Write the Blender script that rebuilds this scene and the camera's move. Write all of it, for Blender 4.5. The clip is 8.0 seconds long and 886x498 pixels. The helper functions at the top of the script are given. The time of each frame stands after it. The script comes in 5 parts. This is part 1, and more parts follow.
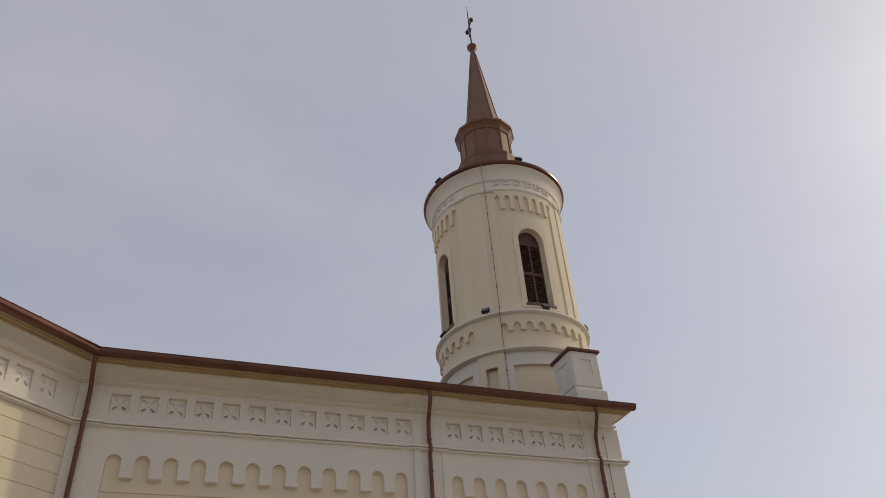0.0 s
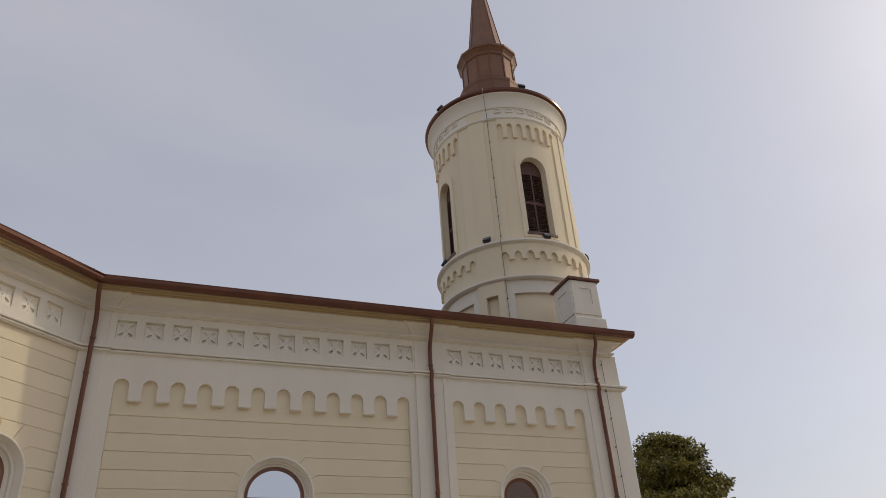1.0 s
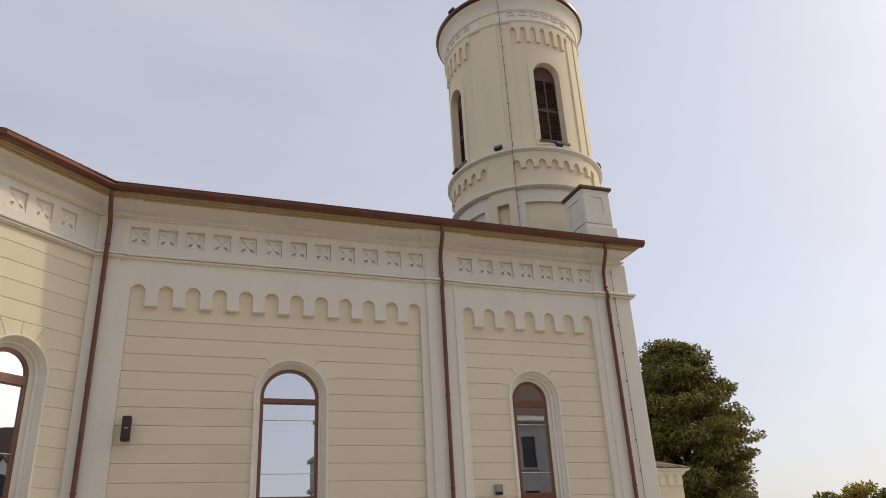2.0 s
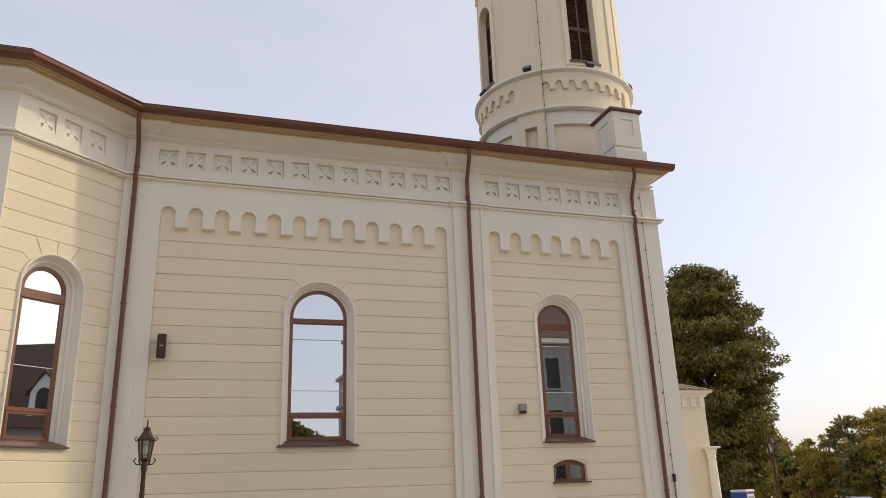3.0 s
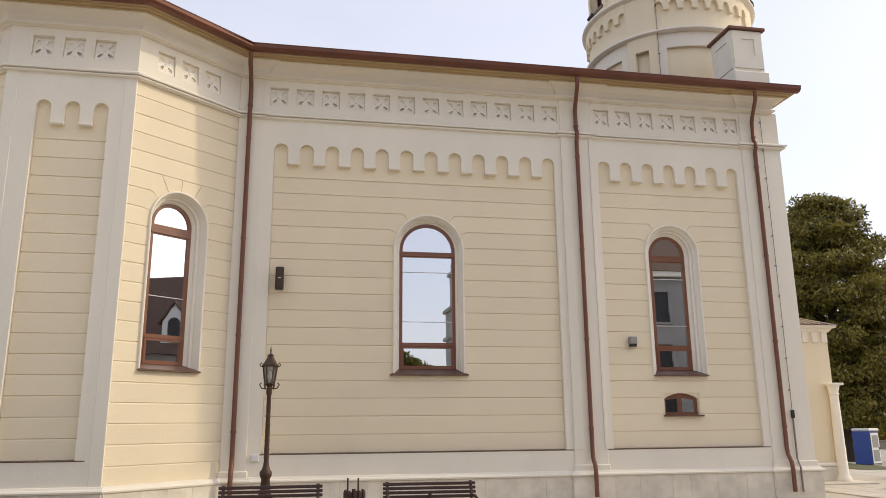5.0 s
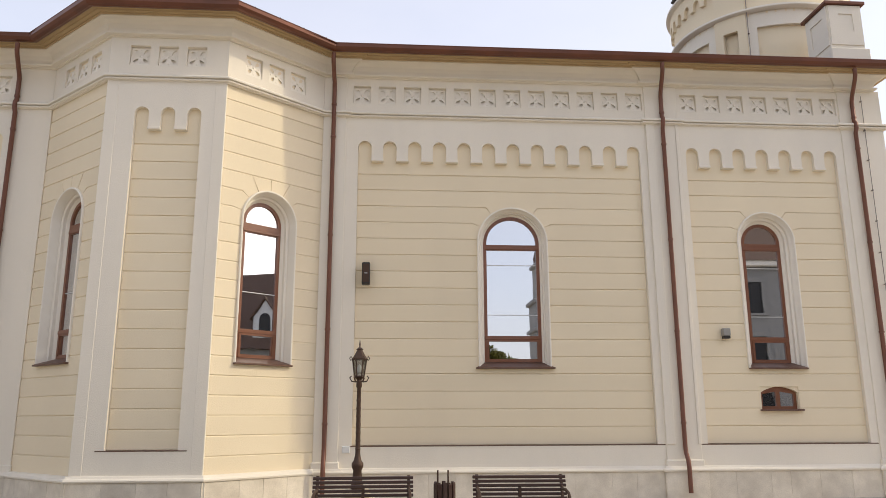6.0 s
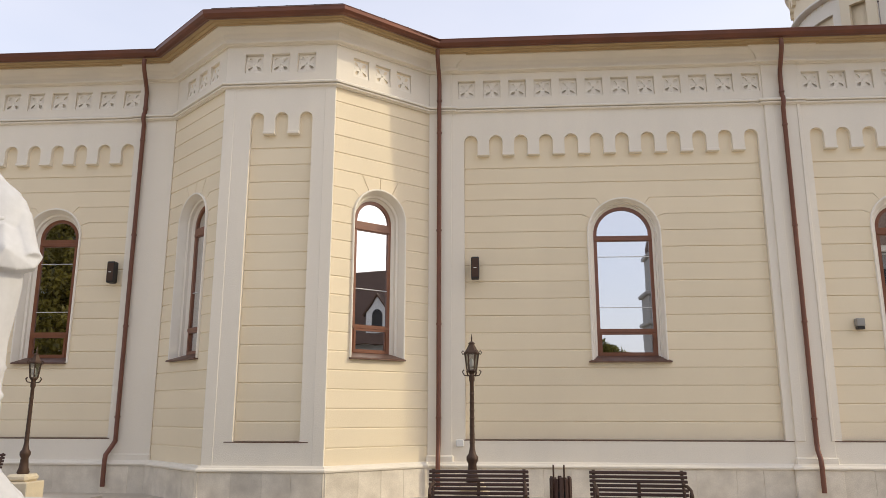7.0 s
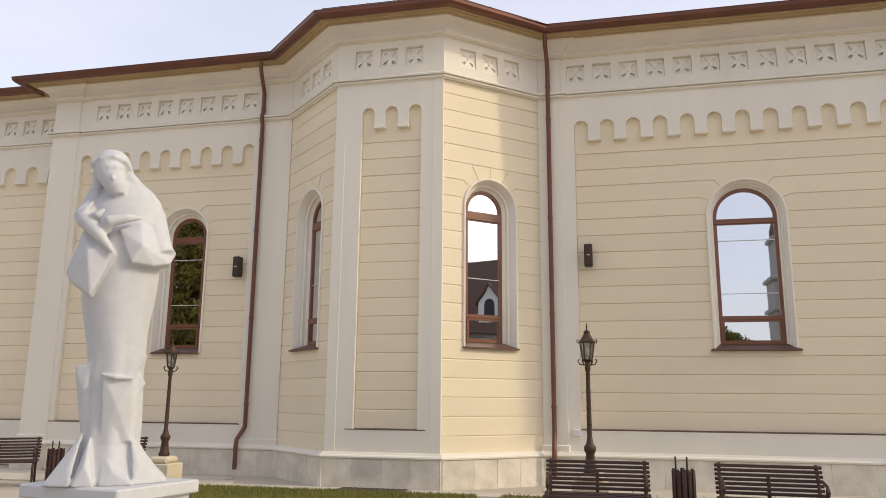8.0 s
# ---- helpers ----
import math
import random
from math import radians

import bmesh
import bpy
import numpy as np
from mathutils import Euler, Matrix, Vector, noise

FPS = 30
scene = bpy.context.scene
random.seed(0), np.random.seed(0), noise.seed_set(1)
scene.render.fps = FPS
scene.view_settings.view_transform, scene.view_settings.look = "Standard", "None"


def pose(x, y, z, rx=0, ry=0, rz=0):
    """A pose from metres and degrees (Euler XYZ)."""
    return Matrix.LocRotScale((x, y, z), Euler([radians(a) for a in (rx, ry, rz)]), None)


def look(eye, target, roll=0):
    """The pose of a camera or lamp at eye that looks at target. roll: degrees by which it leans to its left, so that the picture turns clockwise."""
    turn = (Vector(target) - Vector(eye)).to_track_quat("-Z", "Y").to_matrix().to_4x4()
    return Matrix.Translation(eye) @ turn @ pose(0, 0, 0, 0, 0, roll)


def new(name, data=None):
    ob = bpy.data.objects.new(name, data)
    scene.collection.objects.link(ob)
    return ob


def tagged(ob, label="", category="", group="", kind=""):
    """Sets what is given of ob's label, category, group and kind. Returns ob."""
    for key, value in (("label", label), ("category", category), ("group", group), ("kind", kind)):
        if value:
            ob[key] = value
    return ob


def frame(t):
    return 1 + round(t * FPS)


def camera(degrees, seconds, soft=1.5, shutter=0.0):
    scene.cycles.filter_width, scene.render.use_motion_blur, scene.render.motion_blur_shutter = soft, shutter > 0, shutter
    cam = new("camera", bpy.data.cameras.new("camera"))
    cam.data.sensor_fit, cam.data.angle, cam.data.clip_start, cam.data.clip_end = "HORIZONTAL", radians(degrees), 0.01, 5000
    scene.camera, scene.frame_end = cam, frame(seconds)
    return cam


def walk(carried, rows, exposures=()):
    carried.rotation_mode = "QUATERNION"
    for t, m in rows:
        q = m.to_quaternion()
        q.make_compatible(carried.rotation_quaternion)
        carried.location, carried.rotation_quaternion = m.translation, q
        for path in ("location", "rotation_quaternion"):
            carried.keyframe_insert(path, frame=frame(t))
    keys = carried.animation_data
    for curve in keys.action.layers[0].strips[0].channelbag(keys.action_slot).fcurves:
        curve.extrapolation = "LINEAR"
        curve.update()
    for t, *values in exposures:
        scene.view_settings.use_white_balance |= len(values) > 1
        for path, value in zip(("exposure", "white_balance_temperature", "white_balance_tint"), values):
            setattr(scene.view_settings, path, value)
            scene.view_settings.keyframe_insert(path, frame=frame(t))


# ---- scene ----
cam = camera(60.9, 8.0, soft=0.8)
PATH = [
    (0, (0.9, -15.83, 1.65), (1.541, -14.339, 2.82), -4.6),
    (0.5, (0.9, -15.83, 1.65), (1.554, -14.292, 2.748), -4.4),
    (1, (0.9, -15.83, 1.65), (1.564, -14.238, 2.663), -4.1),
    (1.5, (0.9, -15.82, 1.65), (1.571, -14.168, 2.556), -3.8),
    (3, (0.895, -15.8, 1.648), (1.51, -13.998, 2.261), -2.1),
    (3.5, (0.892, -15.79, 1.645), (1.46, -13.951, 2.188), -1.6),
    (4, (0.885, -15.77, 1.64), (1.398, -13.902, 2.138), -1.2),
    (4.5, (0.865, -15.755, 1.635), (1.304, -13.861, 2.102), -0.8),
    (6, (0.79, -15.735, 1.625), (0.933, -13.788, 2.061), -0.2),
    (6.5, (0.775, -15.725, 1.622), (0.776, -13.772, 2.052), -0.1),
    (7, (0.763, -15.71, 1.62), (0.622, -13.76, 2.042), 0.1),
    (7.5, (0.752, -15.7, 1.62), (0.455, -13.765, 2.028), 0.3),
    (8, (0.745, -15.695, 1.62), (0.314, -13.782, 2.013), 0.5),
]
walk(cam, [(t, look(eye, target, roll)) for t, eye, target, roll in PATH],
     exposures=[(0, 0.1), (1, 0.2), (1.5, 0.36), (3, 0.80), (4.5, 1.0), (6, 1.12), (8, 1.07)])

# ---- world and sun ----
SUN_AZ = radians(92.15)      # from +y towards +x: in the west, almost along the long wall
SUN_EL = radians(32.5)
world = bpy.data.worlds.new("sky")
scene.world = world
world.use_nodes = True
wn = world.node_tree.nodes
sky = wn.new("ShaderNodeTexSky")
sky.sky_type = "NISHITA"
sky.sun_disc = False
sky.sun_elevation = SUN_EL
sky.sun_rotation = SUN_AZ
sky.air_density = 1.0
sky.dust_density = 3.0
sky.ozone_density = 1.0
wn["Background"].inputs["Strength"].default_value = 0.12
# thin high haze: the clear sky under an even pale veil
veil = wn.new("ShaderNodeMix")
veil.data_type = "RGBA"
drift = wn.new("ShaderNodeTexNoise")
drift.inputs["Scale"].default_value, drift.inputs["Detail"].default_value, drift.inputs["Roughness"].default_value = 2.2, 5.0, 0.5
coords = wn.new("ShaderNodeTexCoord")
stretch = wn.new("ShaderNodeMapping")
stretch.inputs["Scale"].default_value = (0.7, 1.0, 1.9)
world.node_tree.links.new(coords.outputs["Generated"], stretch.inputs["Vector"])
world.node_tree.links.new(stretch.outputs[0], drift.inputs["Vector"])
amount = wn.new("ShaderNodeMapRange")
amount.inputs["From Min"].default_value, amount.inputs["From Max"].default_value = 0.3, 0.7
amount.inputs["To Min"].default_value, amount.inputs["To Max"].default_value = 0.52, 0.76
world.node_tree.links.new(drift.outputs["Fac"], amount.inputs["Value"])
world.node_tree.links.new(amount.outputs[0], veil.inputs["Factor"])
veil.inputs["B"].default_value = (4.1, 4.0, 4.32, 1)
world.node_tree.links.new(sky.outputs[0], veil.inputs["A"])
world.node_tree.links.new(veil.outputs["Result"], wn["Background"].inputs["Color"])
sun_dir = Vector((math.sin(SUN_AZ) * math.cos(SUN_EL), math.cos(SUN_AZ) * math.cos(SUN_EL), math.sin(SUN_EL)))
sun_data = bpy.data.lights.new("sun", "SUN")
sun_data.energy, sun_data.angle, sun_data.color = 0.78, radians(1.2), (1.0, 0.87, 0.60)
sun = new("sun", sun_data)
sun.matrix_world = look((30, -10, 30), Vector((30, -10, 30)) - sun_dir)


# ---- materials ----
def material(name, base, rough=0.8, metal=0.0, grain=0.0, grain_scale=40.0, stain=0.0, stain_scale=1.2, bump=0.0, bump_scale=60.0,
             tint=None, vary=0.0, streak=False, coat=0.0):
    """A surface with colour variation at two scales, bump, and a little difference from piece to piece."""
    m = bpy.data.materials.new(name)
    m.use_nodes = True
    n, l = m.node_tree.nodes, m.node_tree.links
    b = n["Principled BSDF"]
    b.inputs["Roughness"].default_value, b.inputs["Metallic"].default_value = rough, metal
    b.inputs["Coat Weight"].default_value = coat
    geo = n.new("ShaderNodeNewGeometry")
    mapping = n.new("ShaderNodeMapping")
    if streak:
        mapping.inputs["Scale"].default_value = (1.0, 1.0, 0.18)
    l.new(geo.outputs["Position"], mapping.inputs["Vector"])

    def noisy(scale, detail, src):
        t = n.new("ShaderNodeTexNoise")
        t.inputs["Scale"].default_value, t.inputs["Detail"].default_value = scale, detail
        l.new(src, t.inputs["Vector"])
        return t.outputs["Fac"]

    def mixed(fac, a, b2, amount):
        ramp = n.new("ShaderNodeMapRange")
        ramp.inputs["From Min"].default_value, ramp.inputs["From Max"].default_value = 0.35, 0.7
        ramp.inputs["To Max"].default_value = amount
        l.new(fac, ramp.inputs["Value"])
        mx = n.new("ShaderNodeMix")
        mx.data_type = "RGBA"
        l.new(ramp.outputs[0], mx.inputs["Factor"])
        l.new(a, mx.inputs["A"])
        mx.inputs["B"].default_value = (*b2, 1)
        return mx.outputs["Result"]

    rgb = n.new("ShaderNodeRGB")
    rgb.outputs[0].default_value = (*base, 1)
    col = rgb.outputs[0]
    dark = tint or tuple(c * 0.55 for c in base)
    if stain:
        col = mixed(noisy(stain_scale, 5, mapping.outputs[0]), col, dark, stain)
    if grain:
        col = mixed(noisy(grain_scale, 3, geo.outputs["Position"]), col, tuple(c * 0.7 for c in base), grain)
    if vary:
        info = n.new("ShaderNodeObjectInfo")
        hsv = n.new("ShaderNodeHueSaturation")
        mr = n.new("ShaderNodeMapRange")
        mr.inputs["To Min"].default_value, mr.inputs["To Max"].default_value = 1 - vary, 1 + vary
        l.new(info.outputs["Random"], mr.inputs["Value"])
        l.new(mr.outputs[0], hsv.inputs["Value"])
        l.new(col, hsv.inputs["Color"])
        col = hsv.outputs["Color"]
    l.new(col, b.inputs["Base Color"])
    if bump:
        bp = n.new("ShaderNodeBump")
        bp.inputs["Strength"].default_value, bp.inputs["Distance"].default_value = bump, 0.01
        l.new(noisy(bump_scale, 4, geo.outputs["Position"]), bp.inputs["Height"])
        l.new(bp.outputs[0], b.inputs["Normal"])
    return m


CREAM = material("cream_plaster", (0.83, 0.718, 0.525), 0.9, grain=0.16, grain_scale=70, stain=0.3, stain_scale=0.9, bump=0.5, bump_scale=55,
                 tint=(0.70, 0.60, 0.445), vary=0.025, streak=True)
PALE = material("pale_plaster", (0.83, 0.765, 0.652), 0.88, grain=0.14, grain_scale=60, stain=0.34, stain_scale=1.0, bump=0.4, bump_scale=50,
                tint=(0.66, 0.62, 0.55), streak=True)
WHITE = material("white_plaster", (0.85, 0.795, 0.695), 0.85, grain=0.1, grain_scale=60, stain=0.1, bump=0.15, bump_scale=100)
STONE = material("plinth_stone", (0.78, 0.71, 0.59), 0.85, grain=0.35, grain_scale=40, stain=0.6, stain_scale=3.2, bump=0.5, bump_scale=50,
                 tint=(0.46, 0.40, 0.32), vary=0.1)
COPPER = material("brown_sheet_metal", (0.165, 0.060, 0.034), 0.32, metal=0.4, grain=0.2, stain=0.4, stain_scale=1.5, tint=(0.05, 0.028, 0.02))
SPIRE = material("copper_spire_sheet", (0.215, 0.098, 0.048), 0.45, metal=0.25, grain=0.2, stain=0.5, stain_scale=1.6, tint=(0.13, 0.06, 0.04), vary=0.12)
PIPE = material("copper_pipe", (0.19, 0.08, 0.053), 0.45, metal=0.35, grain=0.2, stain=0.45, stain_scale=3.0, tint=(0.12, 0.055, 0.038))
SOFFIT = material("ochre_moulding", (0.50, 0.36, 0.19), 0.7, grain=0.2, stain=0.3, bump=0.2)
WOOD = material("stained_window_wood", (0.21, 0.075, 0.033), 0.42, grain=0.3, grain_scale=30, stain=0.35, stain_scale=4, bump=0.2, bump_scale=60, coat=0.3)
LOUVRE = material("dark_shutter_wood", (0.10, 0.04, 0.025), 0.6, grain=0.3, stain=0.3)
SILL = material("brown_sill_metal", (0.13, 0.065, 0.045), 0.5, metal=0.3, stain=0.4, stain_scale=5, tint=(0.2, 0.15, 0.12))
BLACK = material("black_plastic", (0.02, 0.018, 0.017), 0.45, grain=0.2)
IRON = material("dark_cast_iron", (0.075, 0.042, 0.027), 0.6, metal=0.4, grain=0.3, stain=0.3, bump=0.3)
SLAT = material("dark_brown_slats", (0.046, 0.017, 0.012), 0.4, grain=0.35, grain_scale=50, stain=0.3, vary=0.15, coat=0.2)
MARBLE = material("white_marble", (0.55, 0.555, 0.57), 0.62, grain=0.2, grain_scale=14, stain=0.4, stain_scale=2.2, bump=0.25, bump_scale=14, tint=(0.43, 0.42, 0.42))
PEDESTAL = material("cream_stone", (0.66, 0.57, 0.42), 0.85, grain=0.2, stain=0.25, stain_scale=4, bump=0.3)
PAVING = material("pale_paving", (0.60, 0.54, 0.45), 0.85, grain=0.3, grain_scale=25, stain=0.35, stain_scale=0.8, bump=0.3, vary=0.07)
GROUND = material("pale_worn_paving", (0.53, 0.47, 0.38), 0.9, grain=0.35, grain_scale=15, stain=0.4, stain_scale=0.2, bump=0.4)
GRASS = material("grass_soil", (0.11, 0.105, 0.035), 0.9, grain=0.5, grain_scale=20, stain=0.4, stain_scale=0.7, bump=0.5)
BARK = material("bark", (0.06, 0.045, 0.032), 0.9, grain=0.5, stain=0.5, bump=0.8, bump_scale=20)
GREY_METAL = material("grey_wire_metal", (0.25, 0.22, 0.2), 0.5, metal=0.6)
BLUE = material("blue_plastic", (0.035, 0.075, 0.30), 0.45, grain=0.1, stain=0.2)
OFFWHITE = material("offwhite_plastic", (0.72, 0.72, 0.7), 0.5, stain=0.15)
TILE = material("dark_roof_tile", (0.115, 0.065, 0.042), 0.75, grain=0.4, grain_scale=12, stain=0.4, bump=0.4)
FACADE = material("grey_facade", (0.32, 0.31, 0.29), 0.9, grain=0.1, stain=0.3, bump=0.2)
CARPAINT = material("silver_car_paint", (0.17, 0.17, 0.18), 0.3, metal=0.6, coat=0.6)
RUBBER = material("tyre_rubber", (0.02, 0.02, 0.02), 0.8)
TERRACE = material("parapet_stone", (0.33, 0.26, 0.2), 0.9, grain=0.3, stain=0.4, bump=0.4)


def leaf_material(name, base, spread):
    m = bpy.data.materials.new(name)
    m.use_nodes = True
    n, l = m.node_tree.nodes, m.node_tree.links
    b = n["Principled BSDF"]
    b.inputs["Roughness"].default_value = 0.55
    geo = n.new("ShaderNodeNewGeometry")
    noise_t = n.new("ShaderNodeTexNoise")
    noise_t.inputs["Scale"].default_value = 0.6
    l.new(geo.outputs["Position"], noise_t.inputs["Vector"])
    add = n.new("ShaderNodeMath")
    add.operation = "ADD"
    l.new(geo.outputs["Random Per Island"], add.inputs[0])
    l.new(noise_t.outputs["Fac"], add.inputs[1])
    ramp = n.new("ShaderNodeValToRGB")
    ramp.color_ramp.elements[0].position, ramp.color_ramp.elements[1].position = 0.4, 1.45
    ramp.color_ramp.elements[0].color = (*[c * (1 - spread) for c in base], 1)
    ramp.color_ramp.elements[1].color = (base[0] * (1 + 1.7 * spread), base[1] * (1 + spread), base[2] * (1 + 0.4 * spread), 1)
    l.new(add.outputs[0], ramp.inputs[0])
    l.new(ramp.outputs[0], b.inputs["Base Color"])
    tr = n.new("ShaderNodeBsdfTranslucent")
    l.new(ramp.outputs[0], tr.inputs["Color"])
    mx = n.new("ShaderNodeMixShader")
    mx.inputs[0].default_value = 0.3
    l.new(b.outputs[0], mx.inputs[1])
    l.new(tr.outputs[0], mx.inputs[2])
    l.new(mx.outputs[0], n["Material Output"].inputs["Surface"])
    return m


LEAF_DARK = leaf_material("dark_leaves", (0.088, 0.098, 0.021), 0.85)
LEAF_YELLOW = leaf_material("yellowing_leaves", (0.20, 0.185, 0.04), 0.65)
LEAF_GREEN = leaf_material("green_leaves", (0.105, 0.122, 0.03), 0.6)
BLADE = leaf_material("grass_blades", (0.13, 0.15, 0.04), 0.5)


def glass_material(name, gloss):
    m = bpy.data.materials.new(name)
    m.use_nodes = True
    n, l = m.node_tree.nodes, m.node_tree.links
    n.remove(n["Principled BSDF"])
    g = n.new("ShaderNodeBsdfGlossy")
    g.inputs["Roughness"].default_value = 0.012
    g.inputs["Color"].default_value = (0.93, 0.94, 0.97, 1)
    t = n.new("ShaderNodeBsdfTransparent")
    t.inputs["Color"].default_value = (0.55, 0.56, 0.55, 1)
    mx = n.new("ShaderNodeMixShader")
    mx.inputs[0].default_value = gloss
    l.new(t.outputs[0], mx.inputs[1])
    l.new(g.outputs[0], mx.inputs[2])
    bump = n.new("ShaderNodeBump")
    bump.inputs["Strength"].default_value, bump.inputs["Distance"].default_value = 0.02, 0.02
    tex = n.new("ShaderNodeTexNoise")
    tex.inputs["Scale"].default_value = 1.4
    l.new(tex.outputs["Fac"], bump.inputs["Height"])
    l.new(bump.outputs[0], g.inputs["Normal"])
    l.new(mx.outputs[0], n["Material Output"].inputs["Surface"])
    return m


GLASS = glass_material("reflective_window_glass", 0.72)
LAMP_GLASS = glass_material("lantern_glass", 0.15)


# ---- building blocks ----
def part(name, bm, mat, parent=None, label="", m=None, smooth=False):
    """Links a bmesh as one mesh object under a thing or a part."""
    if isinstance(bm, bpy.types.Mesh):
        me = bm
    else:
        me = bpy.data.meshes.new(name)
        bmesh.ops.recalc_face_normals(bm, faces=bm.faces)
        bm.to_mesh(me)
        bm.free()
        me.materials.append(mat)
        if smooth:
            me.polygons.foreach_set("use_smooth", [True] * len(me.polygons))
            me.set_sharp_from_angle(angle=radians(40))
    ob = new(name, me)
    ob.parent = parent
    # m is given in the frame of the whole thing, also for a part of a part
    turn = m if m is not None else Matrix()
    if parent is not None and parent.parent is not None:
        turn = parent.matrix_basis.inverted() @ turn
    ob.matrix_basis = turn
    if label:
        ob["label"] = label
    return ob


def empty(name, m=None, **tags):
    ob = new(name)
    ob.empty_display_size = 0.2
    if m is not None:
        ob.matrix_basis = m
    return tagged(ob, **tags)


def box(bm, x0, x1, y0, y1, z0, z1, bevel=0.0):
    vs = [bm.verts.new((x, y, z)) for x in (x0, x1) for y in (y0, y1) for z in (z0, z1)]
    faces = [bm.faces.new([vs[i] for i in f]) for f in ((0, 1, 3, 2), (4, 6, 7, 5), (0, 4, 5, 1), (2, 3, 7, 6), (0, 2, 6, 4), (1, 5, 7, 3))]
    if bevel:
        bmesh.ops.bevel(bm, geom=list({e for f in faces for e in f.edges}), offset=bevel, segments=1, affect="EDGES")
    return bm


def boxed(x0, x1, y0, y1, z0, z1, bevel=0.0):
    return box(bmesh.new(), x0, x1, y0, y1, z0, z1, bevel)


def plate(outer, holes, y0, y1, bm=None, chamfer=0.0):
    """A slab in the x-z plane between the depths y0 (front) and y1, with holes."""
    from_loops = [[Vector((u, z, 0)) for u, z in loop] for loop in (outer, *holes)]
    tris = tessellate(from_loops)
    bm = bm or bmesh.new()
    flat = [p for loop in from_loops for p in loop]
    front = [bm.verts.new((p.x, y0, p.y)) for p in flat]
    back = [bm.verts.new((p.x, y1, p.y)) for p in flat]
    for a, b, c in tris:
        if len({a, b, c}) == 3:
            bm.faces.new((front[a], front[b], front[c]))
            bm.faces.new((back[c], back[b], back[a]))
    if chamfer:
        hi, lo = max(p.y for p in flat), min(p.y for p in flat)
        for v, p in zip(front, flat):
            v.co.z -= chamfer if p.y > hi - 1e-4 else -0.16 * chamfer if p.y < lo + 1e-4 else 0.0
    at = 0
    for loop in from_loops:
        k = len(loop)
        for i in range(k):
            j = (i + 1) % k
            bm.faces.new((front[at + i], front[at + j], back[at + j], back[at + i]))
        at += k
    return bm


def tessellate(loops):
    from mathutils.geometry import tessellate_polygon
    return tessellate_polygon(loops)


def arch(cx, r, z0, zs, n=20):
    """Outline of a round-headed opening, counter-clockwise from its lower left."""
    pts = [(cx - r, z0), (cx + r, z0)]
    return pts + [(cx + r * math.cos(math.pi * i / n), zs + r * math.sin(math.pi * i / n)) for i in range(n + 1)]


def arcade(x0, x1, z0, zm, zt, n, fill=0.54):
    """Outline of a sunk wall panel whose head is a row of n small round arches between hanging blocks."""
    w = (x1 - x0) / (n + (n - 1) * (1 - fill) / fill)
    g = w * (1 - fill) / fill
    r = w / 2
    pts = [(x0, z0), (x1, z0)]
    for i in reversed(range(n)):
        c = x0 + i * (w + g) + r
        if i < n - 1:
            pts.append((c + r, zm))
        pts += [(c + r * math.cos(math.pi * k / 8), zt - r + r * math.sin(math.pi * k / 8)) for k in range(9)]
        if i > 0:
            pts.append((c - r, zm))
    gaps = [(x0 + i * (w + g) + w, x0 + (i + 1) * (w + g)) for i in range(n - 1)]
    return pts, gaps


def sweep(profile, path, closed_profile=True):
    """Draws a profile of (outward, z) along a plan path; outward is to the right of the way along it. Mitred corners."""
    bm = bmesh.new()
    rings = []
    for i, p in enumerate(path):
        p = Vector(p)
        before = (p - Vector(path[i - 1])).normalized() if i else None
        after = (Vector(path[i + 1]) - p).normalized() if i + 1 < len(path) else None
        a, b = before or after, after or before
        na, nb = Vector((a.y, -a.x)), Vector((b.y, -b.x))
        mid = (na + nb)
        mid = mid / max(mid.dot(na), 0.3) if mid.length > 1e-6 else na
        rings.append([bm.verts.new((p.x + mid.x * d, p.y + mid.y * d, z)) for d, z in profile])
    k = len(profile)
    for r0, r1 in zip(rings, rings[1:]):
        for i in range(k if closed_profile else k - 1):
            j = (i + 1) % k
            bm.faces.new((r0[i], r1[i], r1[j], r0[j]))
    if closed_profile:
        bm.faces.new(rings[0])
        bm.faces.new(rings[-1][::-1])
    return bm


def lathe(profile, n=24, bm=None, cx=0.0, cy=0.0, a0=0.0, a1=2 * math.pi):
    """Turns a profile of (radius, z) about the upright through cx, cy."""
    bm = bm or bmesh.new()
    whole = abs(a1 - a0 - 2 * math.pi) < 1e-6
    m = n if whole else n + 1
    rings = []
    for r, z in profile:
        if r < 1e-5:
            rings.append([bm.verts.new((cx, cy, z))] * m)
        else:
            rings.append([bm.verts.new((cx + r * math.cos(a0 + (a1 - a0) * i / n), cy + r * math.sin(a0 + (a1 - a0) * i / n), z)) for i in range(m)])
    for r0, r1 in zip(rings, rings[1:]):
        for i in range(n):
            j = (i + 1) % m
            face = list(dict.fromkeys((r0[i], r0[j], r1[j], r1[i])))
            if len(face) > 2:
                bm.faces.new(face)
    return bm


